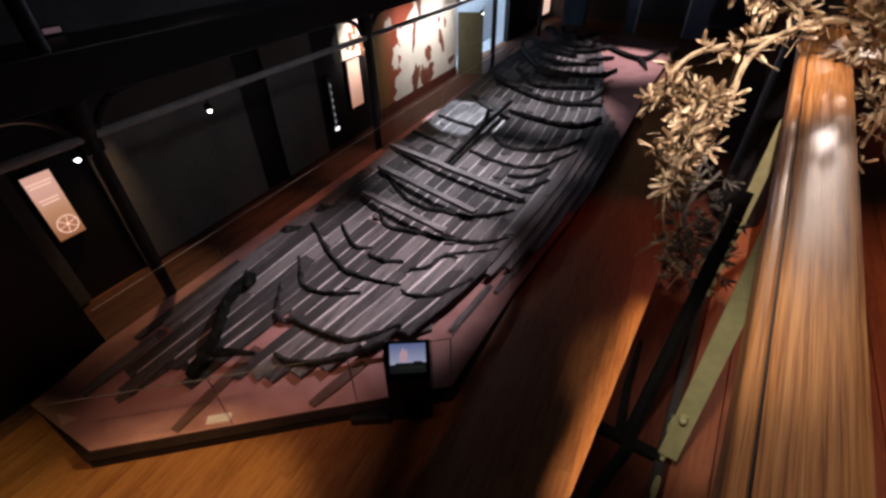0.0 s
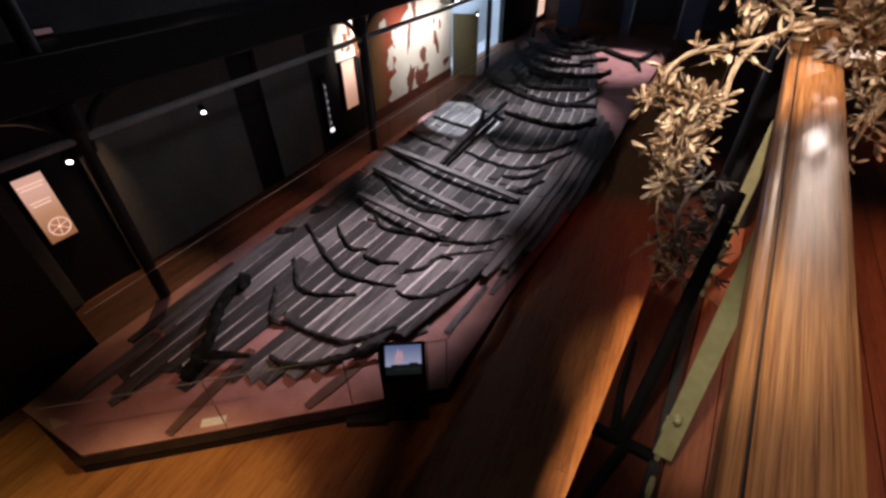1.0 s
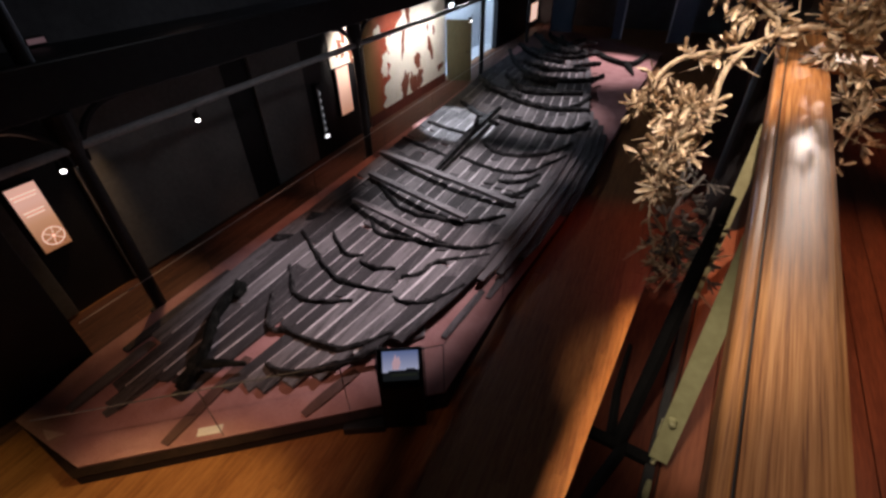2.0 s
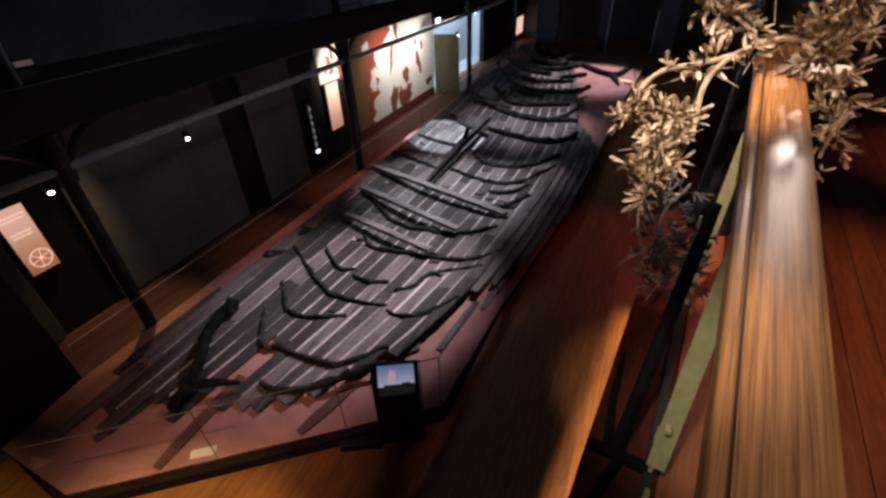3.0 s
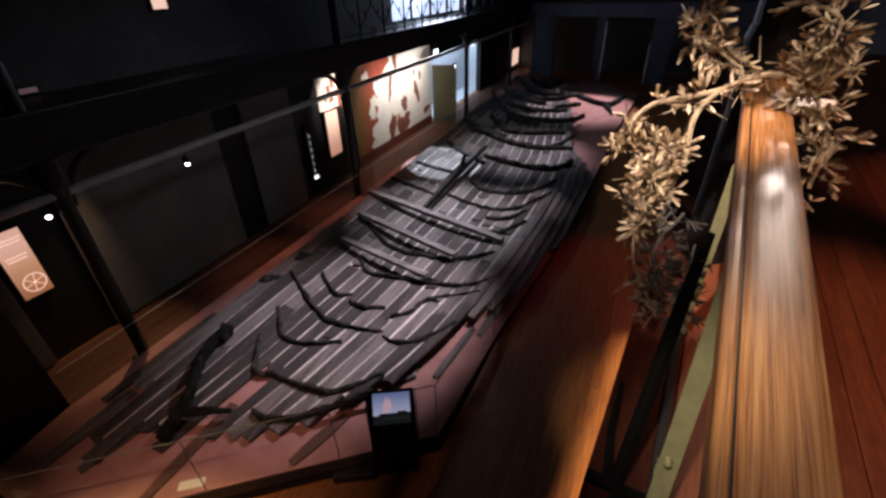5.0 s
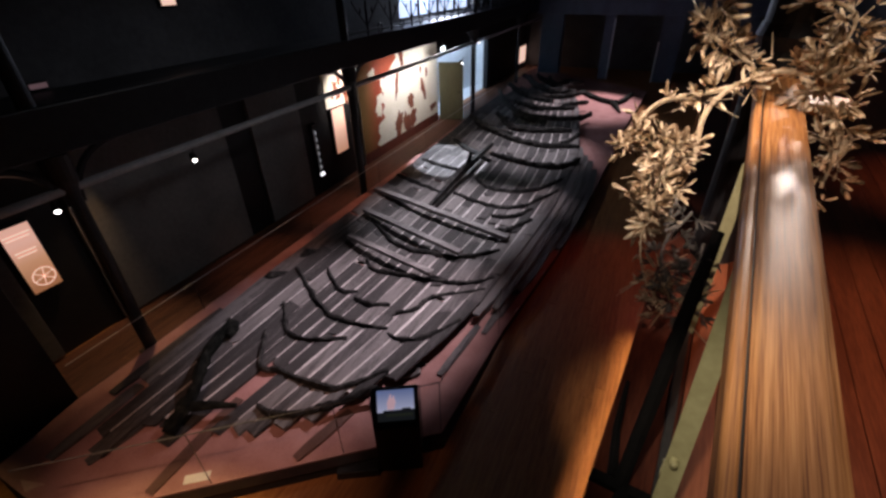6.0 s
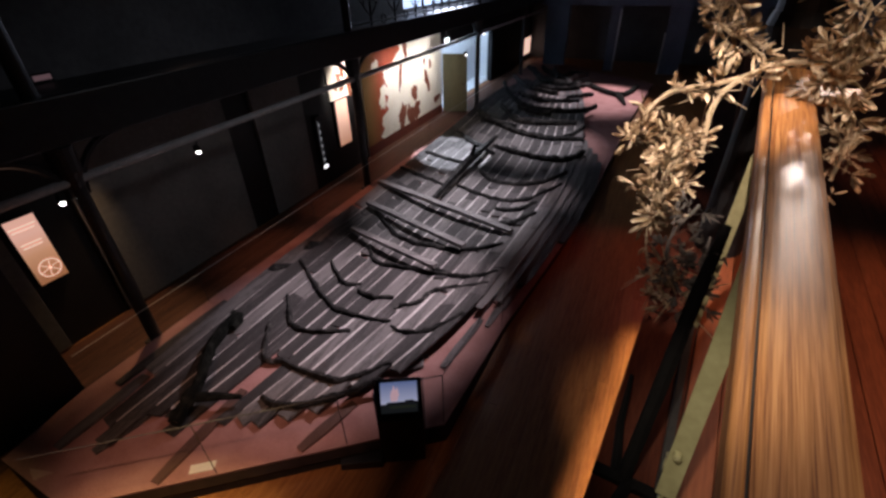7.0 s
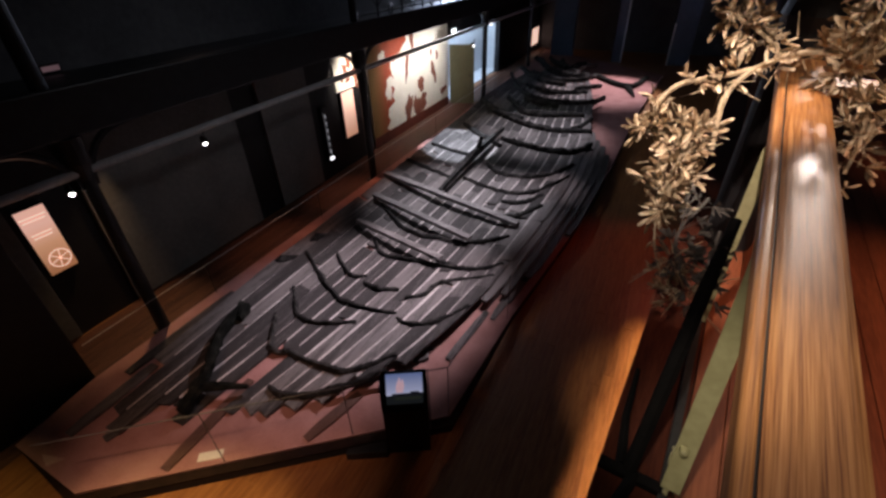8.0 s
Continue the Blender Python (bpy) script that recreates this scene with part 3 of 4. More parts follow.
# cards behind the glass
card = thing("caption_card", "white caption card on the bed behind the glass", "label", "caption cards", (-3.66, 1.26, 0.172))
part("sheet", box(-0.13, 0.13, -0.05, 0.05, 0, 0.006), CARD, card)
card.rotation_euler = (0, 0, radians(37))
pennant = thing("caption_card", "small three-cornered rose card on the bed behind the glass", "label", "caption cards", (-5.22, 0.5, 0.172))
part("sheet", prism([(-0.17, -0.02), (0.02, -0.08), (0.13, 0.06)], 0, 0.006), material("rose_card", [(0.5, 0.3, 0.25), (0.6, 0.38, 0.32)], (5, 5, 5), 0.8, 0.02), pennant)

# screen on its pedestal at the platform corner
kiosk = thing("video_kiosk", "black pedestal with a lit video screen showing a ship", "monitor", at=(-1.83, 2.42, 0))
kiosk.rotation_euler = (0, 0, radians(29))
side = [(-0.15, 0.0), (0.14, 0.0), (0.14, 1.04), (0.11, 1.06), (-0.15, 0.74)]
bm = bmesh.new()
ends = [[bm.verts.new((x, y, z)) for y, z in side] for x in (-0.235, 0.235)]
bm.faces.new(ends[0])
bm.faces.new(ends[1][::-1])
for i in range(5):
    bm.faces.new((ends[0][i], ends[1][i], ends[1][(i + 1) % 5], ends[0][(i + 1) % 5]))
bmesh.ops.recalc_face_normals(bm, faces=bm.faces)
bmesh.ops.bevel(bm, geom=bm.edges[:], offset=0.008, segments=2, affect="EDGES")
body = part("pedestal", bm, BLACK, kiosk)
# low black block, added in place of the shadow the kiosk casts
part("foot", box(-0.7, -0.242, -0.2, 0.02, 0, 0.12, 0.01), BLACK, kiosk)
frame_pose = pose(0, -0.02, 0.9, 50.9, 0, 0)
part("bezel", box(-0.232, 0.232, -0.165, 0.205, -0.004, 0.003, 0.002), BLACK, body).matrix_local = frame_pose
for name, x0, x1, y0, y1, z, mat in (("display", -0.19, 0.19, -0.04, 0.18, 0.005, screen_sky()),
                                     ("land_picture", -0.19, 0.19, -0.13, -0.04, 0.005, glowing("screen_land", (0.012, 0.014, 0.015), 0.5)),
                                     ("shore_picture", -0.13, 0.19, -0.04, -0.022, 0.0072, glowing("screen_shore", (0.01, 0.01, 0.014), 0.5)),
                                     ("trees_picture", 0.06, 0.15, -0.022, -0.008, 0.0072, glowing("screen_trees", (0.01, 0.01, 0.014), 0.5)),
                                     ("grass_picture", -0.1, 0.17, -0.085, -0.06, 0.0072, glowing("screen_grass", (0.02, 0.024, 0.016), 0.5))):
    part(name, box(x0, x1, y0, y1, 0, z), mat, body).matrix_local = frame_pose
for x, lean, h in ((-0.07, 0.02, 0.15), (-0.045, 0.03, 0.13), (-0.085, 0.012, 0.1)):
    sail = [(x, -0.015), (x + 0.028, -0.012), (x + 0.03 + lean * 0.6, h * 0.45), (x + lean, h), (x - 0.004, h * 0.5)]
    part("sail_picture", prism(sail, 0.0055 + h * 0.01, 0.0066 + h * 0.01), glowing("screen_sail", (0.5, 0.33, 0.36), 0.75), body).matrix_local = frame_pose
for s in (-1, 1):
    part("side_fin", box(s * 0.25 - 0.005, s * 0.25 + 0.005, -0.06, 0.14, 0.3, 1.03, 0.002), BLACK, kiosk, "thin black side fin")

# ---- columns, pipe and lamps of the opposite side ----


def column(x, y):
    ob = thing("iron_column", "slender black cast-iron column carrying the gallery", "column", "gallery columns", (x, y, 0))
    part("base", box(-0.12, 0.12, -0.12, 0.12, 0, 0.1, 0.015), IRON, ob)
    part("shaft", tube([(0, 0, 0.1), (0, 0, 2.6)], 0.085, 16), IRON, ob)
    part("capital", tube([(0, 0, 2.55), (0, 0, 2.68), (0, 0, 2.75), (0, 0, 3.05)], [0.09, 0.11, 0.14, 0.16], 16), IRON, ob)
    part("upper_shaft", tube([(0, 0, 3.56), (0, 0, 7.6)], 0.085, 16), IRON, ob)
    for s in (-1, 1):
        arc = [(0, s * (0.08 + 0.62 * (1 - math.cos(a))), 2.45 + 0.6 * math.sin(a)) for a in [math.pi / 2 * i / 8 for i in range(9)]]
        part("bracket", tube(arc, 0.045, 6), IRON, ob)
    return ob


first = column(-6.02, 2.42)
for y in (8.13, 15.64, 21.5):
    copy_thing(first, pose(-6.02, y, 0))

rod = thing("tie_pipe", "grey steel pipe running between the columns", "pipe")
part("pipe", tube([(-6.0, -4, 2.64), (-6.0, 27, 2.64)], 0.05, 12), STEEL, rod)


def track_lamp(x, y, z):
    ob = thing("track_lamp", "small lit spotlight hanging from the pipe", "lamp", "pipe lamps", (x, y, z))
    part("stem", tube([(0.06, -0.02, 0.2), (0.02, 0, 0.06)], 0.012, 6), IRON, ob)
    can = part("can", tube([(-0.06, 0.03, 0.07), (0.02, -0.01, 0.0)], [0.045, 0.055], 12), IRON, ob)
    part("bulb", tube([(0.022, -0.012, -0.001), (0.03, -0.016, -0.004)], [0.03, 0.024], 12), BULB, can, "glowing lamp glass")
    return ob


one = track_lamp(-6.06, 2.23, 2.43)
for x, y, z in ((-6.06, 4.08, 2.4), (-6.2, 15.0, 2.05), (-6.1, 16.4, 2.55), (-6.1, 21.0, 2.6)):
    copy_thing(one, pose(x, y, z))

# ---- passage behind the columns ----
part("charcoal_panel", box(-7.2, -7.12, 2.75, 5.55, 0.05, 3.0, 0.01), GREY)
tagged(bpy.data.objects["charcoal_panel"], "plain charcoal-grey display wall panel", "wall panel", kind="structure")
tagged(part("charcoal_panel", box(-7.2, -7.12, 6.2, 7.6, 0.05, 3.0, 0.01), GREY), "plain charcoal-grey display wall panel", "wall panel", kind="structure")
tagged(part("charcoal_panel", box(-7.2, -7.12, 1.0, 1.85, 0.05, 3.0, 0.01), GREY), "plain charcoal-grey display wall panel", "wall panel", kind="structure")
tagged(part("partition", box(-7.2, -6.06, -4, 1.42, 0, 3.05, 0.01), BLACK), "black partition block beside the platform", "partition", kind="structure")


def lightbox(y0, y1, z0, z1, mat, label):
    ob = thing("light_box", label, "info panel", "backlit panels", (-7.12, (y0 + y1) / 2, z0))
    h, w = z1 - z0, (y1 - y0) / 2
    part("case", box(-0.07, 0.0, -w - 0.02, w + 0.02, -0.02, h + 0.02, 0.008), BLACK, ob)
    return ob, part("print", box(0.001, 0.008, -w, w, 0, h), mat, ob, "glowing salmon-coloured print")


panel, pr = lightbox(1.93, 2.27, 1.1, 2.06, LIGHTBOX, "backlit salmon info panel with a round emblem")
for z, w in ((0.84, 0.16), (0.79, 0.14), (0.6, 0.13), (0.55, 0.12)):
    part("text_bar", box(0.009, 0.011, -w, w - 0.02, z, z + 0.018), LIGHTBOX_PALE, pr)
ring = bmesh.new()
for i in range(24):
    a, b = 2 * math.pi * i / 24, 2 * math.pi * (i + 1) / 24
    q = [(0.01, 0.02 + r * math.cos(t), 0.19 + r * math.sin(t)) for r, t in ((0.12, a), (0.12, b), (0.135, b), (0.135, a))]
    ring.faces.new([ring.verts.new(v) for v in q])
for a in (0.3, 1.35, 2.4):
    dy, dz = math.cos(a), math.sin(a)
    q = [(0.01, 0.02 + dy * l - dz * s, 0.19 + dz * l + dy * s) for l, s in ((-0.12, -0.005), (0.12, -0.005), (0.12, 0.005), (-0.12, 0.005))]
    ring.faces.new([ring.verts.new(v) for v in q])
part("emblem", ring, LIGHTBOX_PALE, pr)
lightbox(8.72, 9.2, 0.78, 1.9, LIGHTBOX_TALL, "pale backlit info panel on the black wall")
lightbox(25.3, 27.2, 0.3, 1.15, LIGHTBOX_PALE, "distant pale backlit panel by the end wall")

case = thing("narrow_case", "narrow black case with bright glass objects", "display case", at=(-7.12, 8.0, 0.45))
part("case", box(-0.1, 0, -0.1, 0.1, 0, 1.3, 0.01), BLACK, case)
# glow put into the objects themselves, for the light inside the case
GLASSWARE = glowing("glowing_glassware", (0.8, 0.82, 0.85), 0.22)
part("case_frame", box(0.001, 0.03, -0.075, -0.062, 0.1, 1.2), STEEL, case, "bright steel edge")
for k in range(6):
    z = 0.2 + 0.17 * k
    part("object", tube([(0.03, -0.03, z), (0.03, -0.02, z + 0.05), (0.03, -0.035, z + 0.11)], [0.012, 0.024, 0.008], 7, rough=0.3), GLASSWARE, case)
part("lamp", box(0.0, 0.04, -0.06, 0.06, 0.03, 0.1), glowing("case_lamp", (1, 1, 1), 1.5), case)

chart = thing("wall_chart", "painted sea chart, red coast and islands on a cream sea", "wall map", at=(-7.19, 12.5, 0))
part("sheet", box(-0.005, 0.02, -2.5, 2.52, -0.5, 3.0), CHART, chart, "cream sea")


def island(y, z, ry, rz, tilt, seed, name="island", mat=None, ragged=0.55):
    """A flat patch of painted land with a ragged shore."""
    bm = bmesh.new()
    c, s = math.cos(radians(tilt)), math.sin(radians(tilt))
    shore = []
    for k in range(40):
        a = 2 * math.pi * k / 40
        q = 1 + ragged * noise.noise((1.6 * math.cos(a), 1.6 * math.sin(a), seed)) + 0.5 * ragged * noise.noise((4.5 * math.cos(a), 4.5 * math.sin(a), seed + 9))
        p, r = ry * q * math.cos(a), rz * q * math.sin(a)
        shore.append((y + p * c - r * s, z + p * s + r * c))
    lo = [bm.verts.new((0.02, *q)) for q in shore]
    hi = [bm.verts.new((0.024, *q)) for q in shore]
    bm.faces.new(hi)
    for k in range(40):
        bm.faces.new((lo[k], lo[(k + 1) % 40], hi[(k + 1) % 40], hi[k]))
    bmesh.ops.recalc_face_normals(bm, faces=bm.faces)
    return part(name, bm, mat or ISLE, chart)


bm = bmesh.new()
rows = []
for k in range(90):
    z = 0.3 + 2.7 * k / 89
    shore = between([(0.3, -1.75), (0.8, -1.55), (1.05, -1.25), (1.5, -1.5), (1.8, -1.3), (2.3, -0.8), (3.0, -0.35)], z)
    shore += 0.3 * noise.noise((z * 1.7, 2, 5)) + 0.22 * noise.noise((z * 6, 4, 1))
    rows.append([bm.verts.new(p) for p in ((0.023, -2.49, z), (0.023, shore, z), (0.02, shore, z))])
for a, b in zip(rows, rows[1:]):
    bm.faces.new((a[0], a[1], b[1], b[0]))
    bm.faces.new((a[1], a[2], b[2], b[1]))
bmesh.ops.recalc_face_normals(bm, faces=bm.faces)
part("mainland", bm, LAND, chart, "red painted mainland")
for row in ((-0.45, 0.62, 0.22, 0.42, -25, 1.3), (0.1, 0.55, 0.2, 0.36, 20, 2.7), (0.5, 0.6, 0.2, 0.34, -35, 4.1), (0.45, 1.2, 0.24, 0.2, 30, 5.5),
            (1.35, 1.4, 0.14, 0.34, 25, 6.2), (2.1, 0.62, 0.3, 0.1, 10, 7.9), (1.63, 1.86, 0.08, 0.14, 0, 8.4), (1.2, 2.02, 0.07, 0.1, 0, 9.6),
            (-0.42, 1.86, 0.1, 0.4, -12, 10.2), (-0.05, 2.55, 0.12, 0.3, 10, 11.1)):
    island(*row)
for row in ((-1.75, 2.36, 0.17, 0.16, 10, 12.5), (-1.5, 1.5, 0.18, 0.32, -15, 13.1), (-1.25, 2.05, 0.1, 0.2, 20, 14.4)):
    part_sea = island(*row, name="inland_sea", mat=CHART)
    part_sea.location.x = 0.005
part("border", prism([(0.02, -2.5), (0.027, -2.5), (0.027, 2.52), (0.02, 2.52)], -0.5, 0.3), material("dark_red_border", [(0.1, 0.02, 0.012), (0.16, 0.035, 0.02)], (3, 3, 3), 0.7), chart, "dark red lower band")
strip = thing("wall_chart_strip", "narrow strip of the cream and red chart", "wall map", at=(-7.19, 9.08, 1.92))
part("sheet", box(-0.005, 0.02, -0.46, 0.5, 0, 0.85), CHART, strip)
for y, z, w, h in ((0.0, 0.42, 0.1, 0.2), (0.14, 0.6, 0.08, 0.14), (-0.18, 0.25, 0.05, 0.06), (0.05, 0.2, 0.12, 0.05), (0.38, 0.2, 0.1, 0.24)):
    blot = island(y, z, w, h, 15, 20 + y * 9)
    blot.parent = strip

leaf = thing("open_door", "olive drab door standing open at the passage", "door", at=(-7.15, 15.12, 0))
part("door_leaf", box(-0.02, 0.03, 0, 0.88, 0.01, 2.02, 0.006), DOOR, leaf)
part("handle", tube([(0.03, 0.8, 1.0), (0.07, 0.8, 1.0), (0.07, 0.7, 1.0)], 0.012, 6), IRON, leaf)
leaf.rotation_euler = (0, 0, radians(-72))

# ---- upper gallery: railing and window ----
railing = thing("gallery_railing", "ornate black iron railing of the opposite gallery", "railing", at=(-6.0, 0, 3.56))
part("top_rail", tube([(0, 8, 1.02), (0, 26, 1.02)], 0.03, 8), IRON, railing)
part("bottom_rail", tube([(0, 8, 0.08), (0, 26, 0.08)], 0.02, 8), IRON, railing)
for i in range(17):
    y = 9.0 + 1.04 * i
    part("post", tube([(0, y, 0), (0, y, 1.02)], 0.022, 6), IRON, railing)
    for s in (-1, 1):
        part("diagonal", tube([(0, y, 0.17), (0, y + s * 0.5, 0.63), (0, y + s * 0.52, 1.0)], 0.014, 6), IRON, railing)
        part("finial", tube([(0, y + s * 0.26, 0.41), (0, y + s * 0.22, 0.5), (0, y + s * 0.25, 0.55)], [0.02, 0.016, 0.006], 5), IRON, railing)
    loop = [(0, y + 0.52 + 0.09 * math.cos(a), 0.1 + 0.1 * math.sin(a)) for a in [2 * math.pi * k / 14 for k in range(15)]]
    part("oval", tube(loop, 0.016, 5), IRON, railing)
win = tagged(part("window_1", box(-7.42, -7.402, 12.5, 18.5, 3.5, 5.7), SKYGLOW), "tall window glowing pale blue behind the gallery railing", "window", kind="structure")
for y in (12.6, 14.0, 15.45, 16.9, 18.35):
    part("mullion", box(-7.34, -7.26, y, y + 0.05, 3.54, 5.6), BLACK, win)
for z in (3.54, 4.7, 5.55):
    part("transom", box(-7.33, -7.27, 12.6, 18.4, z, z + 0.05), BLACK, win)

# ---- far end ----
# near-white colour carries the bright reflection of the metal strips
POST = material("pale_reflection_strip", [(0.75, 0.79, 0.84), (0.82, 0.85, 0.9)], (4, 4, 1), 0.3, 0.04)
NAVY = material("navy_paint", [(0.09, 0.11, 0.16), (0.13, 0.155, 0.22)], (3, 3, 1), 0.5, 0.04)
for x, w, strip in ((-5.15, 1.1, 0), (-2.42, 0.45, 1), (0.35, 0.9, -1), (3.2, 0.9, 0)):
    ob = thing("door_jamb", "broad navy-painted jamb of a dark doorway", "door jamb", "end jambs", (x, 24.6, 0))
    part("shaft", box(-w / 2, w / 2, -0.06, 0.3, 0, 2.9, 0.01), NAVY, ob)
    if strip:
        part("edge_strip", box(strip * (w / 2 + 0.004) - 0.035, strip * (w / 2 + 0.004) + 0.035, -0.12, -0.062, 0, 2.75 if strip > 0 else 1.8, 0.006), POST, ob, "metal edge strip, its reflection put into a pale colour")
ob = thing("end_lintel", "dark blue-grey beam across the end posts", "beam", at=(0, 24.6, 2.905))
part("bar", box(-6, 4.5, -0.1, 0.3, 0, 0.6, 0.01), NAVY, ob)

# ---- gallery with the handrail ----
SIDE = turned(-6.8, 0.166, 0.972)
boards = thing("gallery_floor", "red-brown board floor of the near gallery", "floor", kind="structure")
boards.matrix_world = SIDE
part("kerb", box(-0.2, 0.046, -4, 12, 3.0, 3.105, 0.01), SHADED_EDGE, boards, "edge board, darkened in colour for dim light")
for i in range(30):
    part("board", box(0.05 + 0.125 * i, 0.172 + 0.125 * i, -4, 12, 3.084, 3.105, 0.003), GALLERY_FLOOR, boards)
tagged(part("gallery_base", box(-0.18, 4.5, -4, 12, 2.7, 3.08), MATTE), "floor slab of the near gallery", "gallery", kind="structure").matrix_world = SIDE
rail = thing("handrail", "broad varnished oak handrail with a dark groove", "handrail")
rail.matrix_world = turned(0, 0.166, 0.972) @ Matrix.Rotation(radians(-6.8), 4, "Z") @ Matrix.Translation((0.012, 0, 4.047)) @ Matrix.Rotation(radians(5.6), 4, "X")


def rail_bar(x0, x1, drop, crown):
    """A moulded bar along y with a rounded top."""
    bm = bmesh.new()
    n = 10
    prof = [(x0 + (x1 - x0) * i / n, crown * (1 - (2 * i / n - 1) ** 4) - crown) for i in range(n + 1)] + [(x1, -drop), (x0, -drop)]
    ends = []
    for y in (-1.6, 1.64):
        ends.append([bm.verts.new((x, y, z)) for x, z in prof])
    m = len(prof)
    for i in range(m):
        bm.faces.new((ends[0][i], ends[0][(i + 1) % m], ends[1][(i + 1) % m], ends[1][i]))
    bm.faces.new(ends[0][::-1])
    bm.faces.new(ends[1])
    bmesh.ops.recalc_face_normals(bm, faces=bm.faces)
    for f in bm.faces:
        f.smooth = False
    return bm


part("cap", rail_bar(0.004, 0.139, 0.05, 0.007), RAILWOOD, rail)
part("edge_strip", rail_bar(-0.03, -0.001, 0.05, 0.008), RAILWOOD, rail)
part("groove", box(-0.0015, 0.0045, -1.6, 1.63, -0.05, -0.012), BLACK, rail, "dark groove")
part("under_rail", box(0.0, 0.1, -1.6, 1.6, -0.1, -0.052, 0.008), BLACK, rail)
part("return", box(0.152, 0.3, 1.3, 1.42, -0.05, -0.004, 0.008), RAILWOOD, rail, "short return of the rail beside the post")

newel = thing("newel_post", "thick black post at the end of the handrail", "post")
newel.matrix_world = SIDE
part("shaft", tube([(0.075, 1.86, 3.08), (0.075, 1.86, 7.0)], 0.13, 24), BLACK, newel)
part("collar", tube([(0.075, 1.86, 4.3), (0.075, 1.86, 4.36), (0.075, 1.86, 4.42)], [0.135, 0.15, 0.135], 24), BLACK, newel)


def strap(y0, y1, z0, z1, x, w, name="baluster", mat=None, parent=None):
    """A flat iron bar across x, rounded at its head, leaning along the rail from y0 to y1."""
    bm = bmesh.new()
    head = [(w / 2 * math.cos(a), w / 2 * math.sin(a)) for a in [math.pi * k / 8 for k in range(9)]]
    foot = Vector((0, y0, z0))
    up = Vector((0, y1 - y0, z1 - z0))
    length, up = up.length, up.normalized()
    thick = Vector((0, up.z, -up.y)) * 0.005
    outline = [(-w / 2, 0), (w / 2, 0)] + [(px, length - w / 2 + pz) for px, pz in head]
    sheets = [[bm.verts.new(foot + Vector((x + px, 0, 0)) + up * l + thick * side) for px, l in outline] for side in (-1, 1)]
    bm.faces.new(sheets[0])
    bm.faces.new(sheets[1][::-1])
    for k in range(len(outline)):
        n = (k + 1) % len(outline)
        bm.faces.new((sheets[0][k], sheets[1][k], sheets[1][n], sheets[0][n]))
    bmesh.ops.recalc_face_normals(bm, faces=bm.faces)
    return part(name, bm, mat or OLIVE, parent or fence)


def curl(x, y, z, r, turns=1.3, flip=1):
    """A scroll in the plane of the balustrade."""
    line = []
    for k in range(25):
        a = 2 * math.pi * turns * k / 24
        q = r * (1 - 0.72 * k / 24)
        line.append((x, y + flip * q * math.cos(a), z + q * math.sin(a)))
    return tube(line, 0.007, 6)


fence = thing("balustrade", "olive-painted iron straps, scrolls and black stays under the handrail", "balustrade")
fence.matrix_world = SIDE
for y in (-1.03, -0.03):
    strap(y, y + 0.235, 3.2, 3.99, 0.022, 0.056)
    knob = part("knob", tube([(0.016, y + 0.045, 3.36), (0.016, y + 0.025, 3.36), (0.016, y + 0.018, 3.36)], [0.014, 0.012, 0.006], 12), OLIVE, fence, "round rivet head")
    for dy, dz, r, f in ((0.03, 3.17, 0.04, 1), (-0.1, 3.16, 0.04, -1), (0.15, 3.16, 0.035, 1)):
        part("scroll", curl(0.015, y + dy, dz, r, 1.3, f), OLIVE, fence)
    if y < -0.5:
        continue
    # outrigger and its stays
    part("outrigger", box(-0.2, 0.02, y + 0.015, y + 0.055, 3.106, 3.135, 0.004), SOOT, fence)
    part("stay", tube([(-0.13, y + 0.06, 3.12), (-0.16, y + 0.25, 3.14), (-0.17, y + 0.5, 3.15)], [0.02, 0.016, 0.01], 6), SOOT, fence)
    part("stay", tube([(-0.1, y + 0.05, 3.12), (-0.075, y + 0.25, 3.4), (-0.05, y + 0.5, 3.62), (-0.02, y + 0.75, 3.8)], [0.024, 0.026, 0.026, 0.02], 7), SOOT, fence)
    part("stay", tube([(-0.08, y + 0.04, 3.12), (-0.13, y - 0.16, 3.13), (-0.17, y - 0.35, 3.13)], [0.022, 0.02, 0.014], 6), SOOT, fence)
strap(0.97, 1.0, 3.12, 4.0, 0.02, 0.045)
part("bottom_bar", box(0.0, 0.03, -2, 1.6, 3.106, 3.13, 0.003), MATTE, fence)

low_case, _ = lightbox(3.0, 3.2, 3.54, 3.6, glowing("rose_print", (0.5, 0.3, 0.32), 0.14), "small dim rose-lit panel low on the upper gallery wall")
box_up, _ = lightbox(5.13, 5.37, 4.34, 4.78, LIGHTBOX_PALE, "small pale lit panel on the upper gallery wall")

sign = thing("exit_sign", "small glowing white sign over the passage", "sign", at=(-6.6, 14.3, 2.5))
part("case", box(-0.03, 0.0, -0.2, 0.2, 0, 0.16, 0.005), BLACK, sign)
part("face", box(0.001, 0.006, -0.18, 0.18, 0.01, 0.15), glowing("sign_face", (0.8, 0.95, 1.0), 1.0), sign)
part("hanger", tube([(-0.015, 0, 0.16), (-0.015, 0, 0.8)], 0.01, 6), IRON, sign)

# ---- dried garland round the post ----


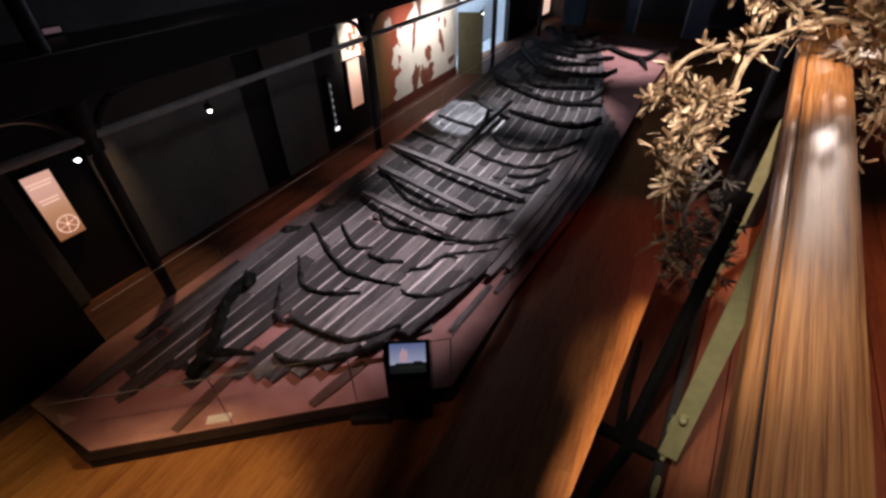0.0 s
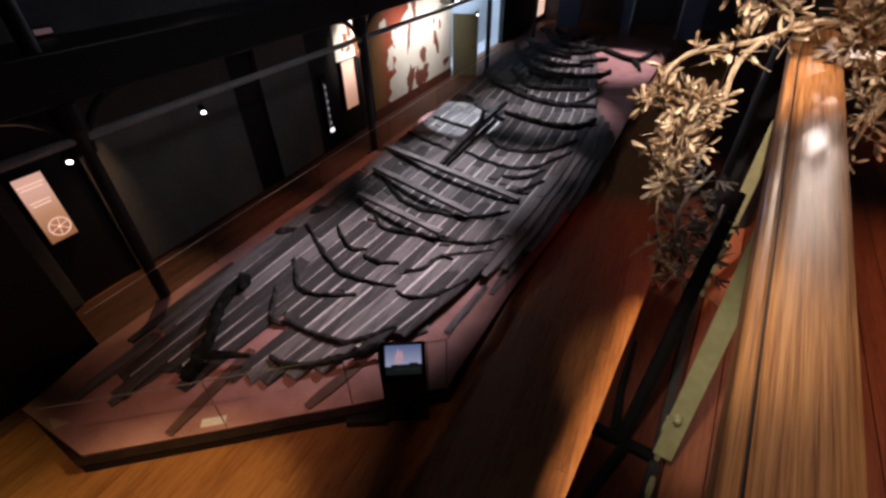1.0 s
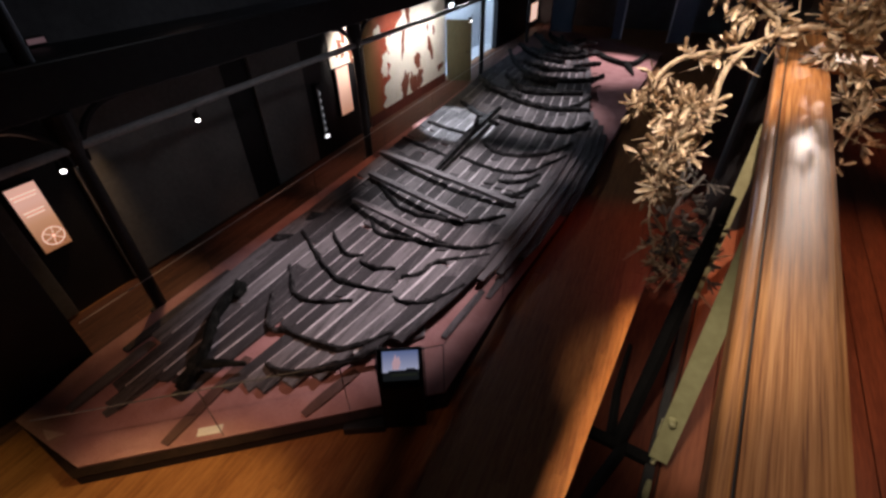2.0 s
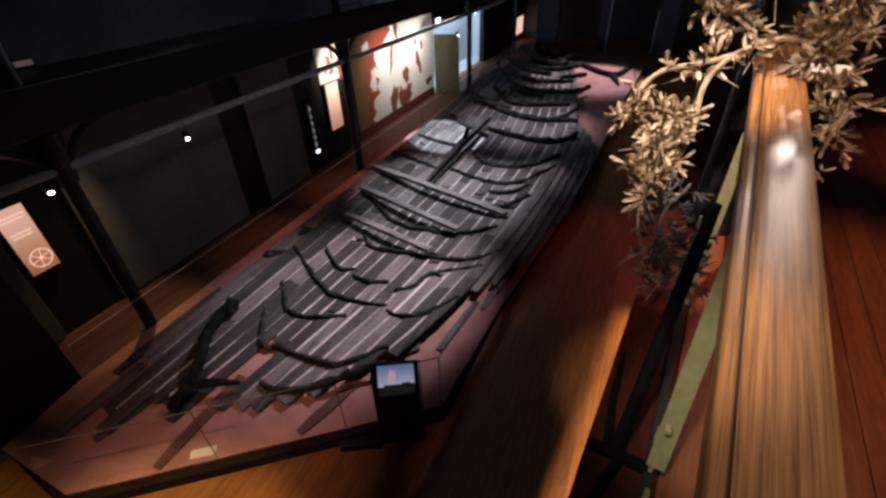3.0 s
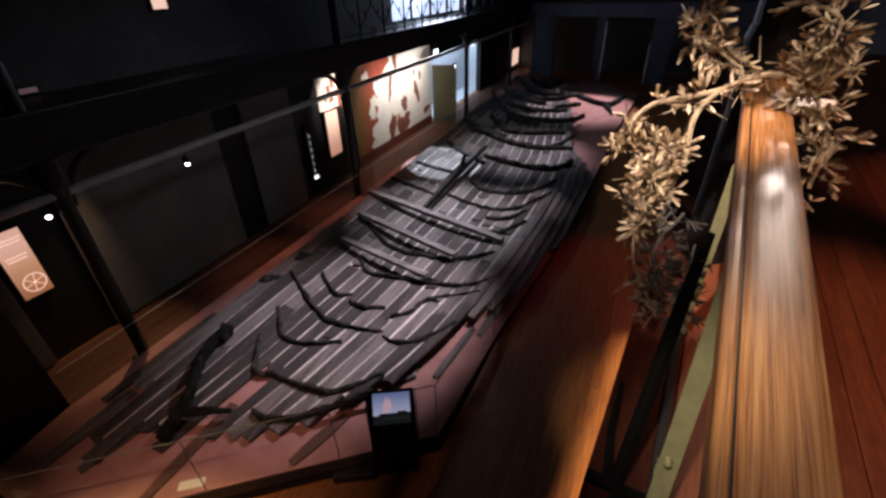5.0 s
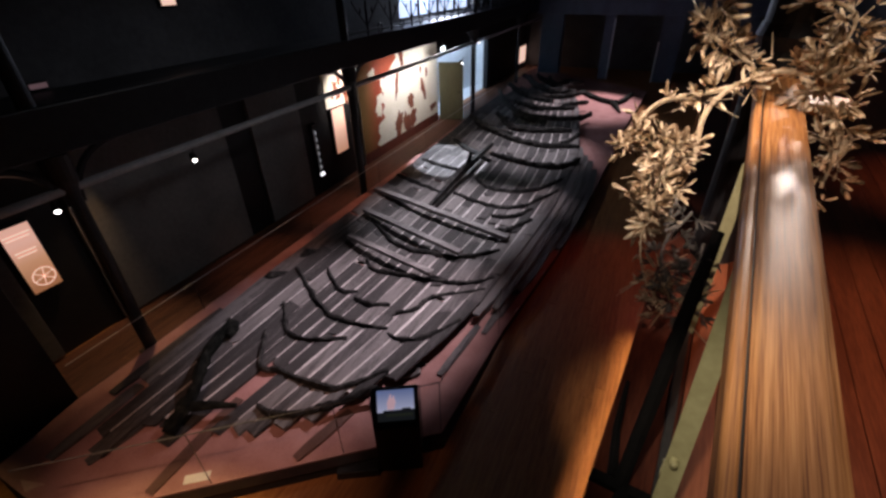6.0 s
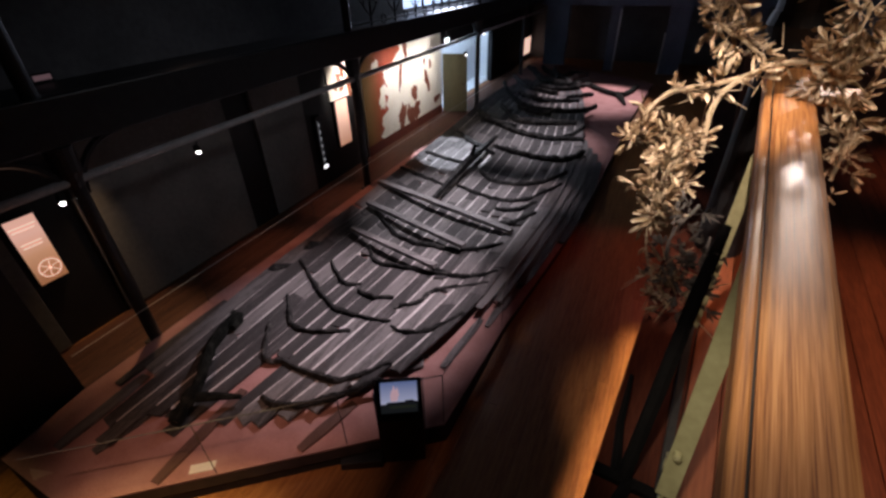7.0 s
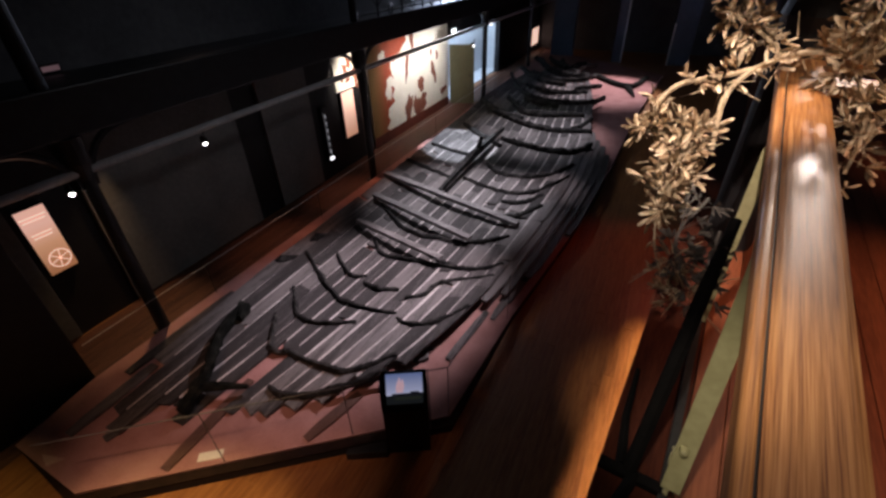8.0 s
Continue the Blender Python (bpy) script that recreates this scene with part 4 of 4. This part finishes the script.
def leaf_fan(bm, p, d, n, size, spread=0.7):
    """Narrow blunt leaves in a tuft."""
    for _ in range(n):
        v = (d + Vector((rng.uniform(-1, 1), rng.uniform(-1, 1), rng.uniform(-1, 1))) * spread).normalized()
        s = v.cross(Vector((rng.uniform(-1, 1), rng.uniform(-1, 1), rng.uniform(-1, 1)))).normalized()
        l = size * rng.uniform(0.4, 1.05)
        w = l * rng.uniform(0.1, 0.15)
        up = v.cross(s) * l * 0.06
        q = p + v * l * 0.1
        ring = [q, q + v * l * 0.45 + s * w + up, q + v * l * 0.85 + s * w * 0.8, q + v * l * 0.98, q + v * l * 0.85 - s * w * 0.8, q + v * l * 0.45 - s * w + up]
        vs = [bm.verts.new(c) for c in ring]
        mid = bm.verts.new(q + v * l * 0.5 - up)
        for a, b in zip(vs, vs[1:] + vs[:1]):
            bm.faces.new((a, b, mid))


def bough(path, tufts, size, per, r=0.008, mat=LEAF, radius=0.05, name="bough"):
    line = smooth_line(path, 6)
    part(name, tube(line, r, 6, rough=0.15), TWIG if mat is LEAF else ROOT, garland)
    bm = bmesh.new()
    for _ in range(int(tufts * 1.7)):
        i = rng.randrange(len(line) - 1)
        p = line[i].lerp(line[i + 1], rng.random())
        d = Vector((rng.gauss(0, 1), rng.gauss(0, 1), rng.gauss(0, 1))).normalized()
        tip = p + d * radius * rng.uniform(0.2, 1.0)
        tube([p, tip], [r * 0.35, r * 0.2], 4, bm)
        leaf_fan(bm, tip, d, per, size)
    part("leaves", bm, mat, garland)


garland = thing("dried_garland", "dried straw-coloured garland of leafy twigs round the post", "garland", at=(0, 0, -0.02))
bough([(0.24, 2.16, 4.27), (0.11, 2.12, 4.23), (-0.06, 2.07, 4.19), (-0.13, 2.0, 4.1), (-0.08, 1.98, 4.04), (0.07, 2.02, 4.02)], 16, 0.07, 5, 0.011)
bough([(0.45, 2.18, 4.31), (0.31, 2.16, 4.31), (0.18, 2.12, 4.25), (0.11, 2.05, 4.15), (0.11, 1.95, 3.98)], 4, 0.06, 4, 0.011)
bough([(0.04, 1.99, 4.06), (0.0, 1.89, 3.94), (-0.02, 1.79, 3.83), (0.04, 1.76, 3.77)], 34, 0.075, 7, 0.006, radius=0.09)
bough([(0.14, 1.8, 3.84), (0.06, 1.68, 3.72), (0.1, 1.57, 3.62), (0.19, 1.5, 3.57)], 22, 0.06, 6, 0.006, ROOT, 0.1)
bough([(0.2, 1.72, 3.75), (0.19, 1.6, 3.66), (0.24, 1.52, 3.6)], 12, 0.05, 5, 0.005, ROOT, 0.07)
bough([(0.25, 2.22, 4.32), (0.16, 2.24, 4.38), (0.06, 2.26, 4.44), (0.08, 2.27, 4.53)], 24, 0.08, 7, 0.007, radius=0.07)
bough([(0.41, 2.19, 4.3), (0.52, 2.14, 4.23), (0.57, 2.04, 4.08), (0.55, 1.95, 3.95)], 32, 0.08, 7, 0.007, radius=0.07)
bough([(0.43, 2.19, 4.32), (0.49, 2.18, 4.4), (0.5, 2.19, 4.51), (0.38, 2.22, 4.57)], 22, 0.08, 7, 0.007, radius=0.07)
bough([(0.45, 2.18, 4.34), (0.55, 2.15, 4.34), (0.61, 2.14, 4.36)], 10, 0.07, 5, 0.007)
bough([(0.48, 1.87, 3.97), (0.55, 1.82, 3.91)], 3, 0.05, 4, 0.004, radius=0.03)
bough([(-0.12, 1.99, 4.07), (-0.18, 1.97, 4.01)], 12, 0.06, 6, 0.005, radius=0.05)

# bare sprays that stand out of the garland
sprays = bmesh.new()
for x, y, z, n in ((0.1, 2.1, 4.2, 8), (0.3, 2.2, 4.35, 8), (0.5, 2.15, 4.3, 10), (0.0, 1.9, 3.95, 10), (0.06, 1.6, 3.66, 14), (0.12, 1.52, 3.58, 12)):
    for _ in range(n):
        d = Vector((rng.gauss(0, 1), rng.gauss(0, 1) * 0.6, rng.gauss(0, 1))).normalized()
        p = Vector((x, y, z)) + d * 0.02
        l = rng.uniform(0.07, 0.16)
        bend = Vector((rng.gauss(0, 0.02), rng.gauss(0, 0.02), -0.01))
        tube([p, p + d * l * 0.5 + bend * 0.4, p + d * l + bend], [0.003, 0.0024, 0.0014], 5, sprays)
part("sprays", sprays, TWIG, garland)

bough([(-0.03, 1.76, 3.76), (-0.01, 1.66, 3.67), (0.04, 1.56, 3.6), (0.13, 1.5, 3.55)], 13, 0.05, 6, 0.004, radius=0.07)

# ---- boards of the hall floor nearest the gallery ----
hall_floor = bpy.data.objects["floor"]
board_rng = random.Random(11)
shapes = []
for length in (1.6, 2.2, 2.9):
    me = bpy.data.meshes.new("board")
    bm = box(-0.066, 0.066, 0, length - 0.006, 0, 0.012, 0.002)
    bm.to_mesh(me)
    bm.free()
    me.materials.append(FLOOR)
    shapes.append((length, me))
# copies of the boards in the darkened passage colour
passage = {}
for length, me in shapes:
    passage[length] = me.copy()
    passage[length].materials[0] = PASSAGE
tagged(part("passage_floor", box(-7.195, -5.9, 6.5, 27.4, -0.1, 0.006), PASSAGE), "red-brown board floor of the passage, colour darkened for dim light", "floor", kind="structure")
for i in range(62):
    x, y = -7.1 + 0.136 * i, -3.2 - board_rng.random() * 1.5
    while y < 6.5:
        length, me = board_rng.choice(shapes)
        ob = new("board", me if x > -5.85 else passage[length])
        ob.parent = hall_floor
        ob.location = (x, y, -0.0065)
        y += length
